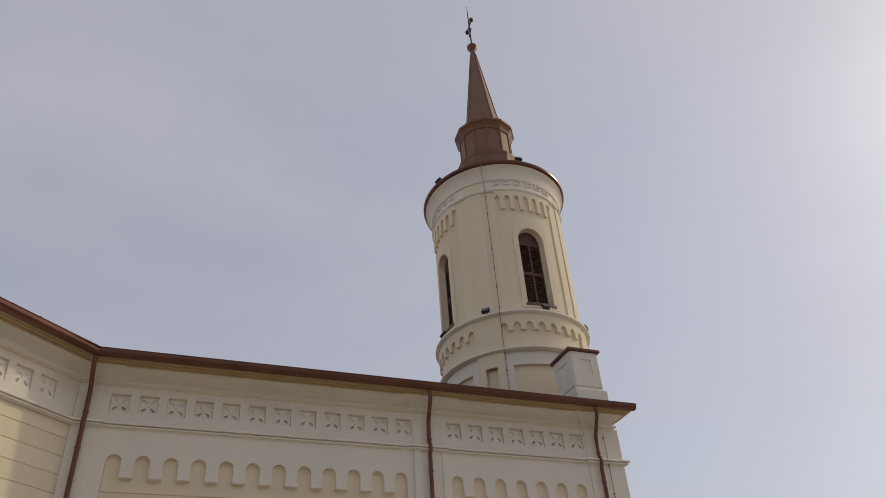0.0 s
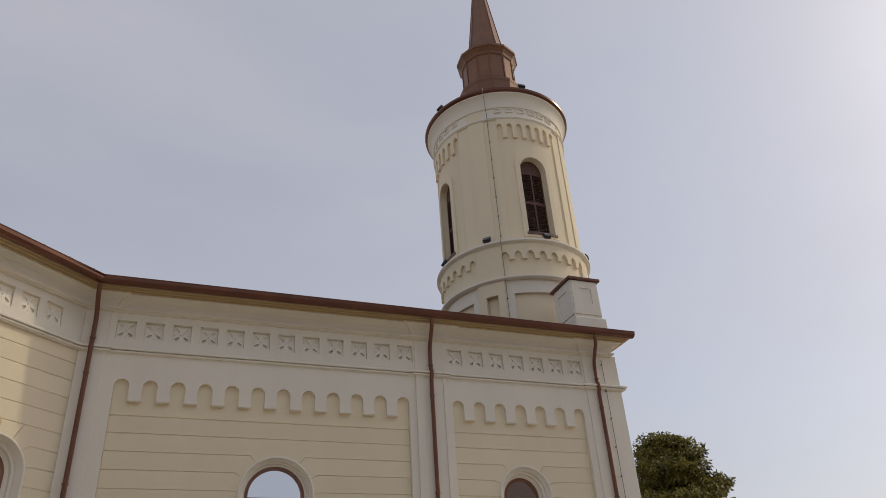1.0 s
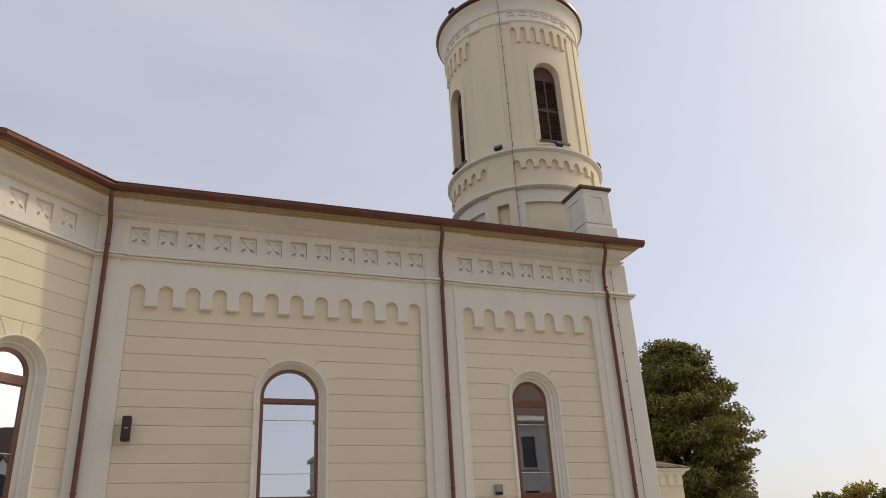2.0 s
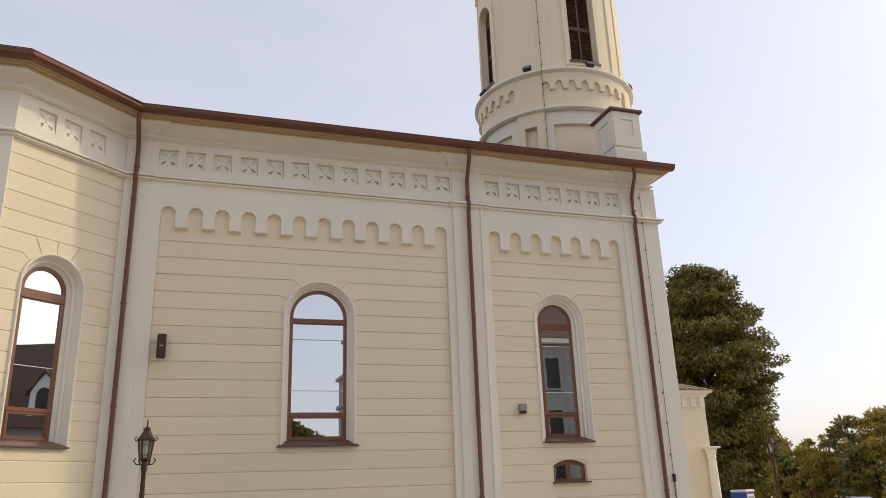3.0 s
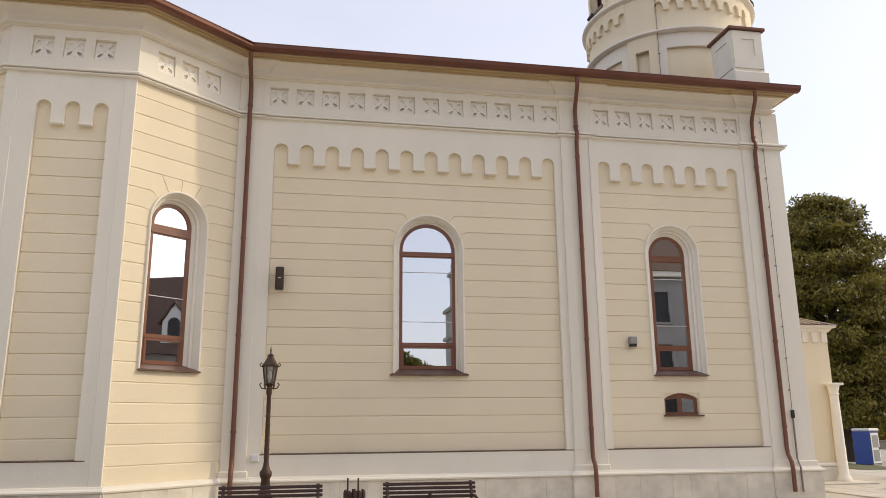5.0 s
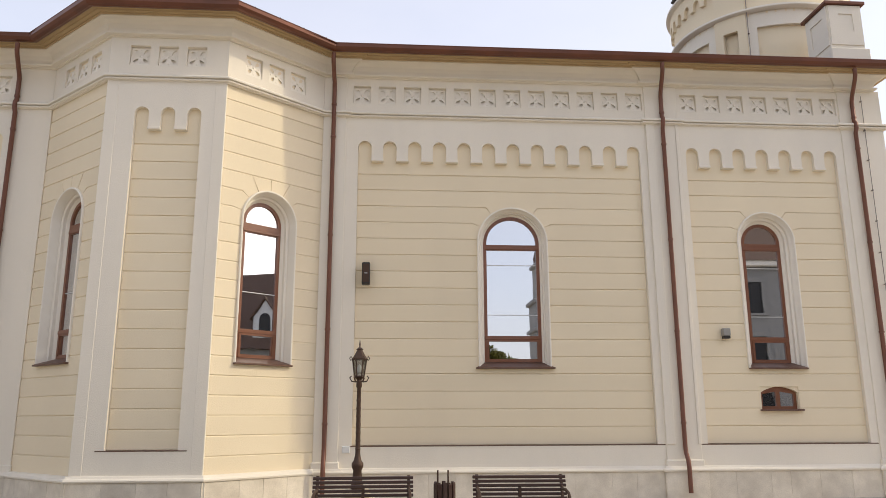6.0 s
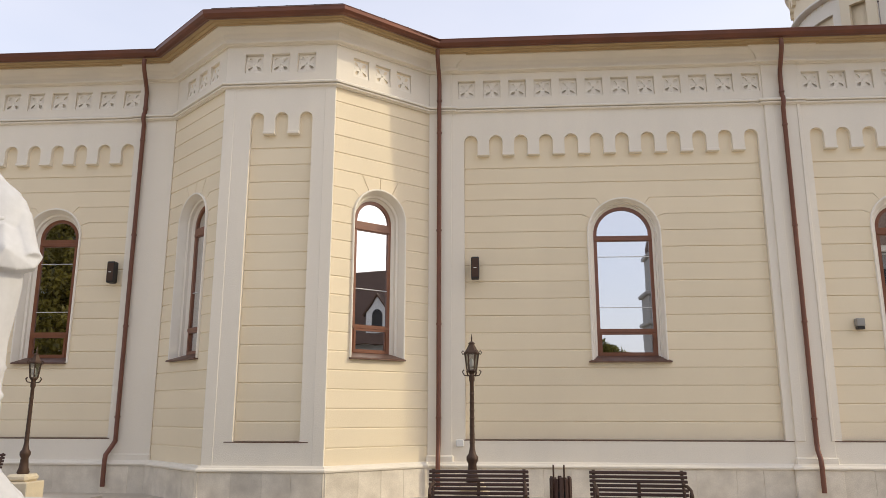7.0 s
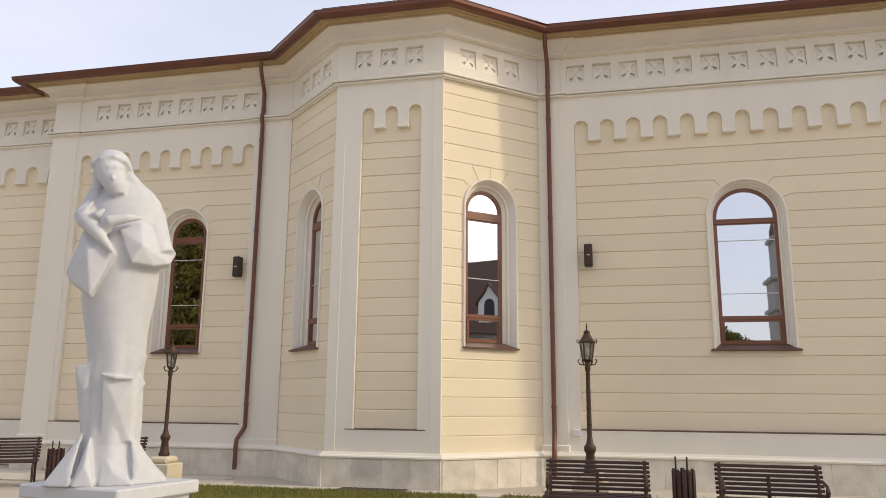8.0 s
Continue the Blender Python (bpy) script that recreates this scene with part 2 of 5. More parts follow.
def tube(points, r, n=10, bm=None, caps=True):
    """A round bar through points; r is one radius or one a point."""
    bm = bm or bmesh.new()
    pts = [Vector(p) for p in points]
    rs = r if isinstance(r, (list, tuple)) else [r] * len(pts)
    rings = []
    side = None
    for i, p in enumerate(pts):
        t = ((pts[i + 1] - p).normalized() if i + 1 < len(pts) else Vector()) + ((p - pts[i - 1]).normalized() if i else Vector())
        t = t.normalized() if t.length > 1e-6 else Vector((0, 0, 1))
        if side is None:
            side = t.orthogonal().normalized()
        side = (side - t * side.dot(t)).normalized()
        other = t.cross(side)
        rings.append([bm.verts.new(p + (side * math.cos(2 * math.pi * k / n) + other * math.sin(2 * math.pi * k / n)) * rs[i]) for k in range(n)])
    for r0, r1 in zip(rings, rings[1:]):
        for k in range(n):
            bm.faces.new((r0[k], r0[(k + 1) % n], r1[(k + 1) % n], r1[k]))
    if caps:
        bm.faces.new(rings[0][::-1])
        bm.faces.new(rings[-1])
    return bm


def wall_frame(p, q):
    """The frame of a wall face that runs from p to q in the plan: x along it, -y out of it."""
    a = math.atan2(q[1] - p[1], q[0] - p[0])
    return Matrix.Translation((p[0], p[1], 0)) @ Matrix.Rotation(a, 4, "Z"), math.hypot(q[0] - p[0], q[1] - p[1])
# ---- ground ----
def ground_z(x):
    """Level at the church, falling gently to a lower terrace beyond its west end."""
    return -1.2 * min(max((x - 18.0) / 18.0, 0.0), 1.0)


bm = bmesh.new()
xs = [-2500, -60, -20, 0, 18, 21, 24, 27, 30, 33, 36, 60, 2500]
ys = [-2500, -60, -20, 0, 20, 60, 2500]
grid = [[bm.verts.new((x, y, ground_z(x) - 0.02)) for y in ys] for x in xs]
for i in range(len(xs) - 1):
    for j in range(len(ys) - 1):
        bm.faces.new((grid[i][j], grid[i + 1][j], grid[i + 1][j + 1], grid[i][j + 1]))
tagged(part("ground", bm, GROUND), "worn beige ground round the church", "ground", kind="structure")

pavement = empty("pavement", label="pale stone paving along the church wall", category="pavement", kind="structure")
plaza = empty("plaza_pavement", label="bright pale paved forecourt at the church entrance", category="pavement", kind="structure")

# ---- church: main wall, side apse, cornice ----
church = empty("church_building", label="cream and off-white plastered church with copper-brown eaves and round tower", category="church")

PLINTH, LEDGE, ZM, ZT, STRING0, STRING1, FRIEZE_TOP = 0.60, 1.065, 7.10, 7.56, 8.09, 8.20, 9.05
COURSE = 0.36
A, B, C, D = (-6.45, -0.05), (-4.74, -1.60), (-2.44, -1.60), (-0.68, -0.05)   # the apse's corners in the plan


def petal_tile():
    """A square tracery tile with four pierced petals about a boss."""
    w, hgt = 0.38, 0.42
    holes = []
    for sx in (-1, 1):
        for sz in (-1, 1):
            cx, cz, a = sx * 0.088, sz * 0.095, math.atan2(sz * 0.42, sx * 0.38)
            loop = []
            for k in range(10):
                t = 2 * math.pi * k / 10
                lx, lz = 0.062 * math.cos(t), 0.034 * math.sin(t) * (1.0 + 0.45 * math.cos(t))
                loop.append((cx + lx * math.cos(a) - lz * math.sin(a), cz + lx * math.sin(a) + lz * math.cos(a)))
            holes.append(loop)
    bm = plate([(-w / 2 + .004, -hgt / 2 + .004), (w / 2 - .004, -hgt / 2 + .004), (w / 2 - .004, hgt / 2 - .004), (-w / 2 + .004, hgt / 2 - .004)], holes, 0.036, 0.075)
    for ax, az in ((0, 0.15), (0.13, 0), (-0.13, 0), (0, -0.15)):
        lathe_on(bm, ax, az, 0.028, 0.03)
    lathe_on(bm, 0, 0, 0.04, 0.016)
    # the carved face leans back towards its top, under the square's upper edge
    for v in bm.verts:
        v.co.y += 0.03 * v.co.z / (hgt / 2) + 0.002
    box(bm, -w / 2 + .004, w / 2 - .004, 0.084, 0.09, -hgt / 2 + .004, hgt / 2 - .004)
    return bm


def lathe_on(bm, x, z, r, y):
    """A small round boss on a face that looks along -y."""
    tip = bm.verts.new((x, y - 0.004, z))
    ring = [bm.verts.new((x + r * math.cos(math.pi * k / 4), 0.037, z + r * math.sin(math.pi * k / 4))) for k in range(8)]
    for k in range(8):
        bm.faces.new((tip, ring[k], ring[(k + 1) % 8]))


tile_mesh = None


def tiles(parent, m, starts):
    global tile_mesh
    for u in starts:
        mm = m @ Matrix.Translation((u + 0.19, 0, 8.64))
        if tile_mesh is None:
            ob = part("tracery_tile", petal_tile(), WHITE, parent, "white pierced four-petal tracery tile", mm)
            tile_mesh = ob.data
        else:
            part("tracery_tile", tile_mesh, None, parent, "", mm)


def square(u):
    return [(u, 8.43), (u + 0.38, 8.43), (u + 0.38, 8.85), (u, 8.85)]


def courses(parent, m, u0, u1, z0, z1, y, win=None, small=None):
    """Plaster courses with sunk joints, cut round a window, with radiating joints at its head."""
    zs_list = [z0]
    while zs_list[-1] + COURSE < z1 - 0.3:
        zs_list.append(zs_list[-1] + COURSE)
    zs_list.append(z1)
    g = 0.0006
    for lo, hi in zip(zs_list, zs_list[1:]):
        a, b = lo + g, hi - g
        polys = []
        if win is None or hi <= win["sill"] + 0.02:
            if small and lo < small[3] and hi > small[2]:
                s0, s1, sz0, sz1 = small
                for e0, e1 in ((u0, s0), (s1, u1)):
                    polys.append([(e0, a), (e1, a), (e1, b), (e0, b)])
                if lo < sz0 - .03:
                    polys.append([(s0, a), (s1, a), (s1, sz0), (s0, sz0)])
                if hi > sz1 + .03:
                    polys.append([(s0, sz1), (s1, sz1), (s1, b), (s0, b)])
            else:
                polys.append([(u0, a), (u1, a), (u1, b), (u0, b)])
        else:
            cx, r, zs = win["cx"], win["ro"] - 0.03, win["zs"]
            rv = r + 0.22

            def joint(z):
                """The joint's left half, from the side to the opening, and its angle at the head (None: it runs across)."""
                if z <= zs + 0.06:
                    return [(u0, z), (cx - r, z)], 0.0
                if z < zs + rv * 0.93:
                    th = math.asin((z - zs) / rv)
                    elbow = cx - rv * math.cos(th)
                    return [(u0, z), (max(elbow, u0 + 0.01), z), (cx - r * math.cos(th), zs + r * math.sin(th))], th
                return [(u0, z), (cx, z)], None

            low, tl = joint(a)
            top, tt = joint(b)
            mirror = lambda pts: [(2 * cx - x if abs(x - u0) > 1e-6 else u1, z) for x, z in pts]  # noqa: E731
            if a < win["sill"]:
                polys.append([(u0, a), (u1, a), (u1, b), (cx + r, b), (cx + r, win["sill"]), (cx - r, win["sill"]), (cx - r, b), (u0, b)])
            elif tl is None:
                polys.append([(u0, a), (u1, a), (u1, b), (u0, b)])
            elif tt is None and win.get("fan"):
                # the head course of the narrow windows is cut into radiating blocks
                cuts = [tl, radians(64), radians(90), radians(116), math.pi - tl]
                reach = lambda t: (cx - (b - zs) / math.tan(t), b)  # noqa: E731
                for i in range(4):
                    t0, t1 = cuts[i] + (0.011 if i else 0), cuts[i + 1] - (0.011 if i < 3 else 0)
                    arc = [(cx - r * math.cos(t0 + (t1 - t0) * k / 5), zs + r * math.sin(t0 + (t1 - t0) * k / 5)) for k in range(6)]
                    if i == 0:
                        polys.append(low[:-1] + arc + [reach(t1), (u0, b)])
                    elif i == 3:
                        polys.append(arc + mirror(low[:-1])[::-1] + [(u1, b), reach(t0)])
                    else:
                        polys.append(arc + [reach(t1), reach(t0)])
            elif tt is None:
                arc = [(cx - r * math.cos(tl + (math.pi - 2 * tl) * k / 12), zs + r * math.sin(tl + (math.pi - 2 * tl) * k / 12)) for k in range(1, 12)]
                polys.append(low + arc + mirror(low)[::-1] + [(u1, b), (u0, b)])
            else:
                arc = [(cx - r * math.cos(tl + (tt - tl) * k / 4), zs + r * math.sin(tl + (tt - tl) * k / 4)) for k in range(1, 4)] if tt > tl else []
                left = low + arc + top[::-1]
                polys.append(left)
                polys.append([p for p in mirror(left)][::-1])
        for poly in polys:
            part("plaster_course", plate(poly, [], y, y + 0.0198, chamfer=0.028), CREAM, parent, "", m)


def window(m, cx, r, zs, z0, ro, sill_half, y_face, bars=(4.86, 3.77), depth=0.2):
    """A round-headed window: moulded white surround, stained frame, reflective panes and a metal sill."""
    # an outer roll, then a splay in three stepped mouldings back to the frame
    lip, foot = (ro - 0.05, 0.012), (r - 0.004, depth)
    along = lambda k, dy=0.0: (lip[0] + (foot[0] - lip[0]) * k, y_face + lip[1] + (foot[1] - lip[1]) * k + dy)  # noqa: E731
    prof = [(ro, y_face + 0.02), (ro, y_face - 0.035), (ro - 0.012, y_face - 0.045), (ro - 0.032, y_face - 0.042), (ro - 0.046, y_face - 0.02), along(0.0), along(0.3, -0.022), along(0.33, 0.036),
            along(0.62, -0.02), along(0.65, 0.036), along(0.97), along(1.0), (r - 0.004, y_face + 0.36)]
    bm = bmesh.new()
    n = 22
    cols = []
    for rr, y in prof:
        pts = [(cx - rr, z0 - 0.02)] + [(cx - rr * math.cos(math.pi * k / n), zs + rr * math.sin(math.pi * k / n)) for k in range(n + 1)] + [(cx + rr, z0 - 0.02)]
        cols.append([bm.verts.new((x, y, z)) for x, z in pts])
    for c0, c1 in zip(cols, cols[1:]):
        for i in range(len(c0) - 1):
            bm.faces.new((c0[i], c0[i + 1], c1[i + 1], c1[i]))
    for c in cols:
        for p, q in zip(c, c[1:]):
            bm.edges.get((p, q)).smooth = False
    win = part("window", bm, WHITE, church, "round-headed window with moulded white surround", m, smooth=True)
    yf = y_face + depth
    wf, tr, lr = 0.075, 5.24 if r > 0.5 else 5.30, 3.27
    zb = z0 + 0.10
    fan = [(cx + (r - wf) * math.cos(math.pi * k / n), zs + (r - wf) * math.sin(math.pi * k / n)) for k in range(n + 1)]
    base = max(tr + 0.045, zs - 0.02)
    fan = [(cx - r + wf, base), (cx + r - wf, base)] + [p for p in fan if p[1] > base + 0.004]
    mid = [(cx - r + wf, lr + 0.05), (cx + r - wf, lr + 0.05), (cx + r - wf, tr - 0.045), (cx - r + wf, tr - 0.045)]
    low = [(cx - r + wf + 0.03, zb + 0.07), (cx + r - wf - 0.03, zb + 0.07), (cx + r - wf - 0.03, lr - 0.07), (cx - r + wf + 0.03, lr - 0.07)]
    part("window_frame", plate(arch(cx, r - 0.002, zb - 0.03, zs), [fan, mid, low], yf, yf + 0.07), WOOD, win, "brown stained wooden frame", m)
    # raised beads of the transom, the lower rail and the inner sash
    part("transom_bead", boxed(cx - r + 0.02, cx + r - 0.02, yf - 0.02, yf + 0.002, tr - 0.03, tr + 0.03, 0.006), WOOD, win, "", m)
    part("rail_bead", boxed(cx - r + 0.02, cx + r - 0.02, yf - 0.025, yf + 0.002, lr - 0.03, lr + 0.035, 0.006), WOOD, win, "", m)
    part("sash_bead", plate([(cx - r + .05, zb), (cx + r - .05, zb), (cx + r - .05, lr - .03), (cx - r + .05, lr - .03)],
                            [[(cx - r + .09, zb + .05), (cx + r - .09, zb + .05), (cx + r - .09, lr - .07), (cx - r + .09, lr - .07)]], yf - 0.014, yf + 0.002), WOOD, win, "", m)
    for loop in (fan, mid, low):
        p = part("pane", plate(loop, [], yf + 0.03, yf + 0.036), GLASS, win, "mirror-like window pane", m)
        p.visible_shadow = False
    for z in bars:
        part("stay_bar", boxed(cx - r + wf, cx + r - wf, yf + 0.012, yf + 0.02, z - 0.006, z + 0.006), OFFWHITE, win, "thin pale stay bar, in the apse panes a reflected line", m)
    # the sloping sill
    bm = bmesh.new()
    box(bm, cx - sill_half, cx + sill_half, y_face - 0.09, y_face + 0.02, z0 - 0.05, z0 - 0.02, 0.006)
    v = [bm.verts.new(c) for c in ((cx - sill_half + .02, y_face - .085, z0 - .018), (cx + sill_half - .02, y_face - .085, z0 - .018), (cx + r + .02, yf, zb), (cx - r - .02, yf, zb),
                                   (cx - sill_half + .02, yf, z0 - .03), (cx + sill_half - .02, yf, z0 - .03))]
    for f in ((0, 1, 2, 3), (0, 3, 4), (1, 5, 2), (0, 4, 5, 1), (3, 2, 5, 4)):
        bm.faces.new([v[i] for i in f])
    part("window_sill", bm, SILL, win, "brown metal sill with lighter worn edge", m)
    return win


def bay(name, u0, u1, p0, p1, n, squares, win, m=Matrix(), small=None, label=""):
    """One wall bay: the pierced front layer with arcade, the sunk course field, corbels, tiles and a window."""
    hole, gaps = arcade(p0, p1, LEDGE, ZM, ZT, n)
    front = part(name, plate([(u0, PLINTH), (u1, PLINTH), (u1, FRIEZE_TOP), (u0, FRIEZE_TOP)], [hole] + [square(u) for u in squares], -0.022, 0.092), PALE, church,
                 label or "off-white plaster frame with small hanging arches", m)
    holes = []
    if win:
        holes.append(arch(win["cx"], win["ro"] - 0.045, win["sill"], win["zs"]))
    if small:
        holes.append(segment(small[0] + .02, small[1] - .02, small[2], small[3] - .12, small[3]))
    field = part("wall_field", plate([(u0, 0.0), (u1, 0.0), (u1, FRIEZE_TOP), (u0, FRIEZE_TOP)], holes, 0.092, 0.5), CREAM, church, "cream plaster wall field in courses", m)
    courses(field, m, p0 + 0.004, p1 - 0.004, LEDGE + 0.01, 6.82, 0.072, win, small)
    part("plaster_course", plate([(p0 + .004, 6.832), (p1 - .004, 6.832), (p1 - .004, 7.6), (p0 + .004, 7.6)], [], 0.072, 0.0918), CREAM, field, "", m)
    for g0, g1 in gaps:
        part("corbel", boxed(g0 - 0.008, g1 + 0.008, -0.052, 0.085, ZM - 0.012, ZM + 0.045, 0.008), PALE, front, "", m)
    part("ledge", boxed(p0 - 0.16, p1 + 0.16, -0.03, 0.085, LEDGE - 0.014, LEDGE + 0.004, 0.003), SILL, front, "thin brown drip flashing", m)
    tiles(front, m, squares)
    if win:
        window(m, win["cx"], win["r"], win["zs"], win["sill"], win["ro"], win["half"], 0.072, depth=0.2 if win["r"] > 0.5 else 0.25)
    return front


def segment(x0, x1, z0, zs, zt, n=10):
    """Outline of a low opening with a segmental head."""
    return [(x0, z0), (x1, z0)] + [(x1 + (x0 - x1) * k / n, zs + (zt - zs) * math.sin(math.pi * k / n) ** 0.8) for k in range(n + 1)]


W1 = dict(cx=3.465, r=0.622, zs=5.335, sill=2.66, ro=0.775, half=0.835)
W2 = dict(cx=9.17, r=0.45, zs=5.44, sill=2.66, ro=0.665, half=0.645)
W0 = dict(cx=-9.13, r=0.45, zs=5.44, sill=2.66, ro=0.65, half=0.60)
SMALL = (8.72, 9.57, 1.76, 2.24)
bay("bay_front", -0.18, 6.55, 0.09, 6.385, 12, [-0.04 + 0.561 * i for i in range(12)], W1)
bay("bay_front", 7.30, 11.17, 7.45, 10.99, 7, [7.40 + 0.558 * i for i in range(7)], W2, small=SMALL)
bay("bay_front", -12.25, -7.35, -12.11, -7.40, 9, [-11.79 + 0.577 * i for i in range(8)], W0)

# the apse: a front face with an arcaded panel, two slanting faces with windows
mf, lf = wall_frame(B, C)
bay("apse_front", 0.0, lf, 0.57, 1.84, 3, [0.38, 0.93, 1.48], None, mf, label="off-white plaster apse face with two hanging blocks")
for p, q in ((C, D), (A, B)):
    ms, ls = wall_frame(p, q)
    c = ls / 2 + (-0.055 if p is C else 0.055)
    w = dict(cx=c, r=0.45, zs=5.465, sill=2.66, ro=0.64, half=0.64, fan=True)
    fr = part("apse_frieze", plate([(0, STRING0), (ls, STRING0), (ls, FRIEZE_TOP), (0, FRIEZE_TOP)], [square(c - 0.19 + d) for d in (-0.54, 0.0, 0.54)], 0.0, 0.092), PALE, church, "", ms)
    tiles(fr, ms, [c - 0.19 + d for d in (-0.54, 0.0, 0.54)])
    wall = part("apse_wall", plate([(0, 0), (ls, 0), (ls, FRIEZE_TOP), (0, FRIEZE_TOP)], [arch(c, w["ro"] - 0.045, w["sill"], w["zs"])], 0.062, 0.45), CREAM, church, "cream plaster apse wall in courses", ms)
    courses(wall, ms, 0.01 if p is C else -0.04, ls + (0.04 if p is C else -0.01), PLINTH, STRING0 + 0.015, 0.02, w)
    part("wall_backing", plate([(0, 0), (ls, 0), (ls, STRING0), (0, STRING0)], [arch(c, w["ro"] - 0.04, w["sill"] - 0.05, w["zs"])], 0.036, 0.064), CREAM, church, "", ms)
    # the single pale bar here is a reflection in the pane, built as a strip
    window(ms, c, w["r"], w["zs"], w["sill"], w["ro"], w["half"], 0.02, (4.05,), 0.26)

# pilasters
for x0, x1 in ((6.55, 7.30), (11.17, 12.20), (-0.68, -0.18), (-12.99, -12.25), (-7.35, -6.45)):
    pil = part("pilaster", boxed(x0, x1, -0.05, 0.5, PLINTH, FRIEZE_TOP, 0.008), PALE, church, "off-white plaster pilaster")
    if x1 < 12 and x0 > -12 and x0 not in (-0.68, -7.35):
        part("pilaster_fillet", boxed(x0 + 0.0, x0 + 0.19, -0.072, -0.048, LEDGE, STRING0, 0.006), PALE, pil)
        part("pilaster_fillet", boxed(x1 - 0.07, x1, -0.072, -0.048, LEDGE, STRING0, 0.006), PALE, pil)
    part("pilaster_base", boxed(x0 - 0.03, x1 + 0.03, -0.10, 0.0, PLINTH, 0.76, 0.02), PALE, pil)
for (px, py), ang in ((B, 0), (C, 0)):
    s = 1 if (px, py) == C else -1
    part("corner_strip", boxed(px - (0.22 if s > 0 else 0.0), px + (0.0 if s > 0 else 0.22), py - 0.028, py + 0.02, PLINTH, STRING0, 0.006), PALE, church)

# west face, and the setback of the chancel at the other end
part("west_wall", boxed(11.7, 12.20, 0.5, 8.4, 0, 9.6), PALE, church, "off-white plaster west wall")
part("north_wall", boxed(-12.9, 12.19, 7.9, 8.4, 0, 9.6), CREAM, church)
part("east_wall", boxed(-12.99, -12.5, 0.5, 8.4, 0, 9.6), PALE, church)
mc = Matrix.Translation((0, 0.54, 0))
bay("chancel_front", -16.4, -13.0, -16.2, -13.15, 5, [-15.6, -15.02, -14.44, -13.86], None, mc, label="off-white plaster chancel wall with small hanging arches")
part("chancel_end", boxed(-16.4, -16.0, 0.6, 7.8, 0, 9.3), CREAM, church)

# plan paths of the mouldings
PATH_BREAKS = [(-12.99, 0.54), (-12.99, -0.05), (-12.25, -0.05), (-12.25, 0.0), (-7.35, 0.0), (-7.35, -0.05), A, B, C, D, (-0.18, -0.05), (-0.18, 0.0), (6.55, 0.0), (6.55, -0.05),
               (7.30, -0.05), (7.30, 0.0), (11.17, 0.0), (11.17, -0.05), (12.20, -0.05), (12.20, 8.4)]
PATH_PLAIN = [(-12.99, 0.54), (-12.99, -0.05), A, B, C, D, (12.42, -0.05)]
PATH_EAVES = PATH_BREAKS[:-2] + [(11.92, -0.05), (11.92, 8.4)]
PATH_CHANCEL = [(-16.4, 4.0), (-16.4, 0.54), (-13.0, 0.54)]
STRING = [(-0.02, 8.085), (0.03, 8.085), (0.035, 8.10), (0.085, 8.104), (0.096, 8.12), (0.085, 8.136), (0.045, 8.14), (0.045, 8.152), (0.12, 8.156), (0.128, 8.185), (0.10, 8.21), (0.03, 8.22), (-0.02, 8.225)]
CORNICE = [(-0.03, 9.015), (0.05, 9.015), (0.055, 9.035), (0.155, 9.04), (0.165, 9.075), (0.14, 9.09), (0.10, 9.10), (0.12, 9.16), (0.17, 9.235), (0.25, 9.29), (0.33, 9.315), (0.33, 9.35), (-0.03, 9.35)]
MOULD = [(0.30, 9.335), (0.37, 9.335), (0.375, 9.36), (0.44, 9.365), (0.45, 9.39), (0.52, 9.395), (0.52, 9.43), (0.30, 9.43)]
GUTTER = [(0.52, 9.40), (0.56, 9.355), (0.63, 9.335), (0.70, 9.35), (0.745, 9.40), (0.755, 9.465), (0.765, 9.475), (0.755, 9.488), (0.735, 9.48), (0.725, 9.45), (0.52, 9.45)]
PLINTH_MOULD = [(-0.02, 0.53), (0.12, 0.53), (0.13, 0.56), (0.115, 0.585), (0.08, 0.60), (0.06, 0.635), (-0.02, 0.64)]
for nm, prof, mat, path, lab in (("string_course", STRING, WHITE, PATH_BREAKS, "white moulded string course"), ("cornice", CORNICE, PALE, PATH_EAVES, "off-white coved cornice"),
                                 ("eaves_moulding", MOULD, SOFFIT, PATH_EAVES, "ochre eaves moulding"), ("gutter", GUTTER, COPPER, PATH_PLAIN, "dark brown metal gutter"),
                                 ("plinth_moulding", PLINTH_MOULD, PALE, PATH_BREAKS, "pale plinth moulding"), ("string_course", STRING, WHITE, PATH_CHANCEL, "white moulded string course"),
                                 ("cornice", CORNICE, PALE, PATH_CHANCEL, "off-white coved cornice"), ("eaves_moulding", MOULD, SOFFIT, PATH_CHANCEL, "ochre eaves moulding"),
                                 ("gutter", GUTTER, COPPER, PATH_CHANCEL, "dark brown metal gutter"), ("plinth_moulding", PLINTH_MOULD, PALE, PATH_CHANCEL, "")):
    part(nm, sweep(prof, path), mat, church, lab)
part("soffit", sweep([(-0.02, 9.43), (0.54, 9.43), (0.54, 9.45), (-0.02, 9.45)], PATH_PLAIN), SOFFIT, church)

# roofs: low brown sheet roofs with raised seams and a snow guard on the eaves
RIDGE_Y, RIDGE_Z = 4.2, 10.95
roof_bm = bmesh.new()
e0 = [roof_bm.verts.new(c) for c in ((-13.6, -0.76, 9.46), (12.42, -0.76, 9.46), (12.42, RIDGE_Y, RIDGE_Z), (-13.6, RIDGE_Y, RIDGE_Z), (12.42, 9.2, 9.49), (-13.6, 9.2, 9.49))]
for f in ((0, 1, 2, 3), (3, 2, 4, 5)):
    roof_bm.faces.new([e0[i] for i in f])
roof_bm.faces.new([e0[i] for i in (1, 4, 2)])
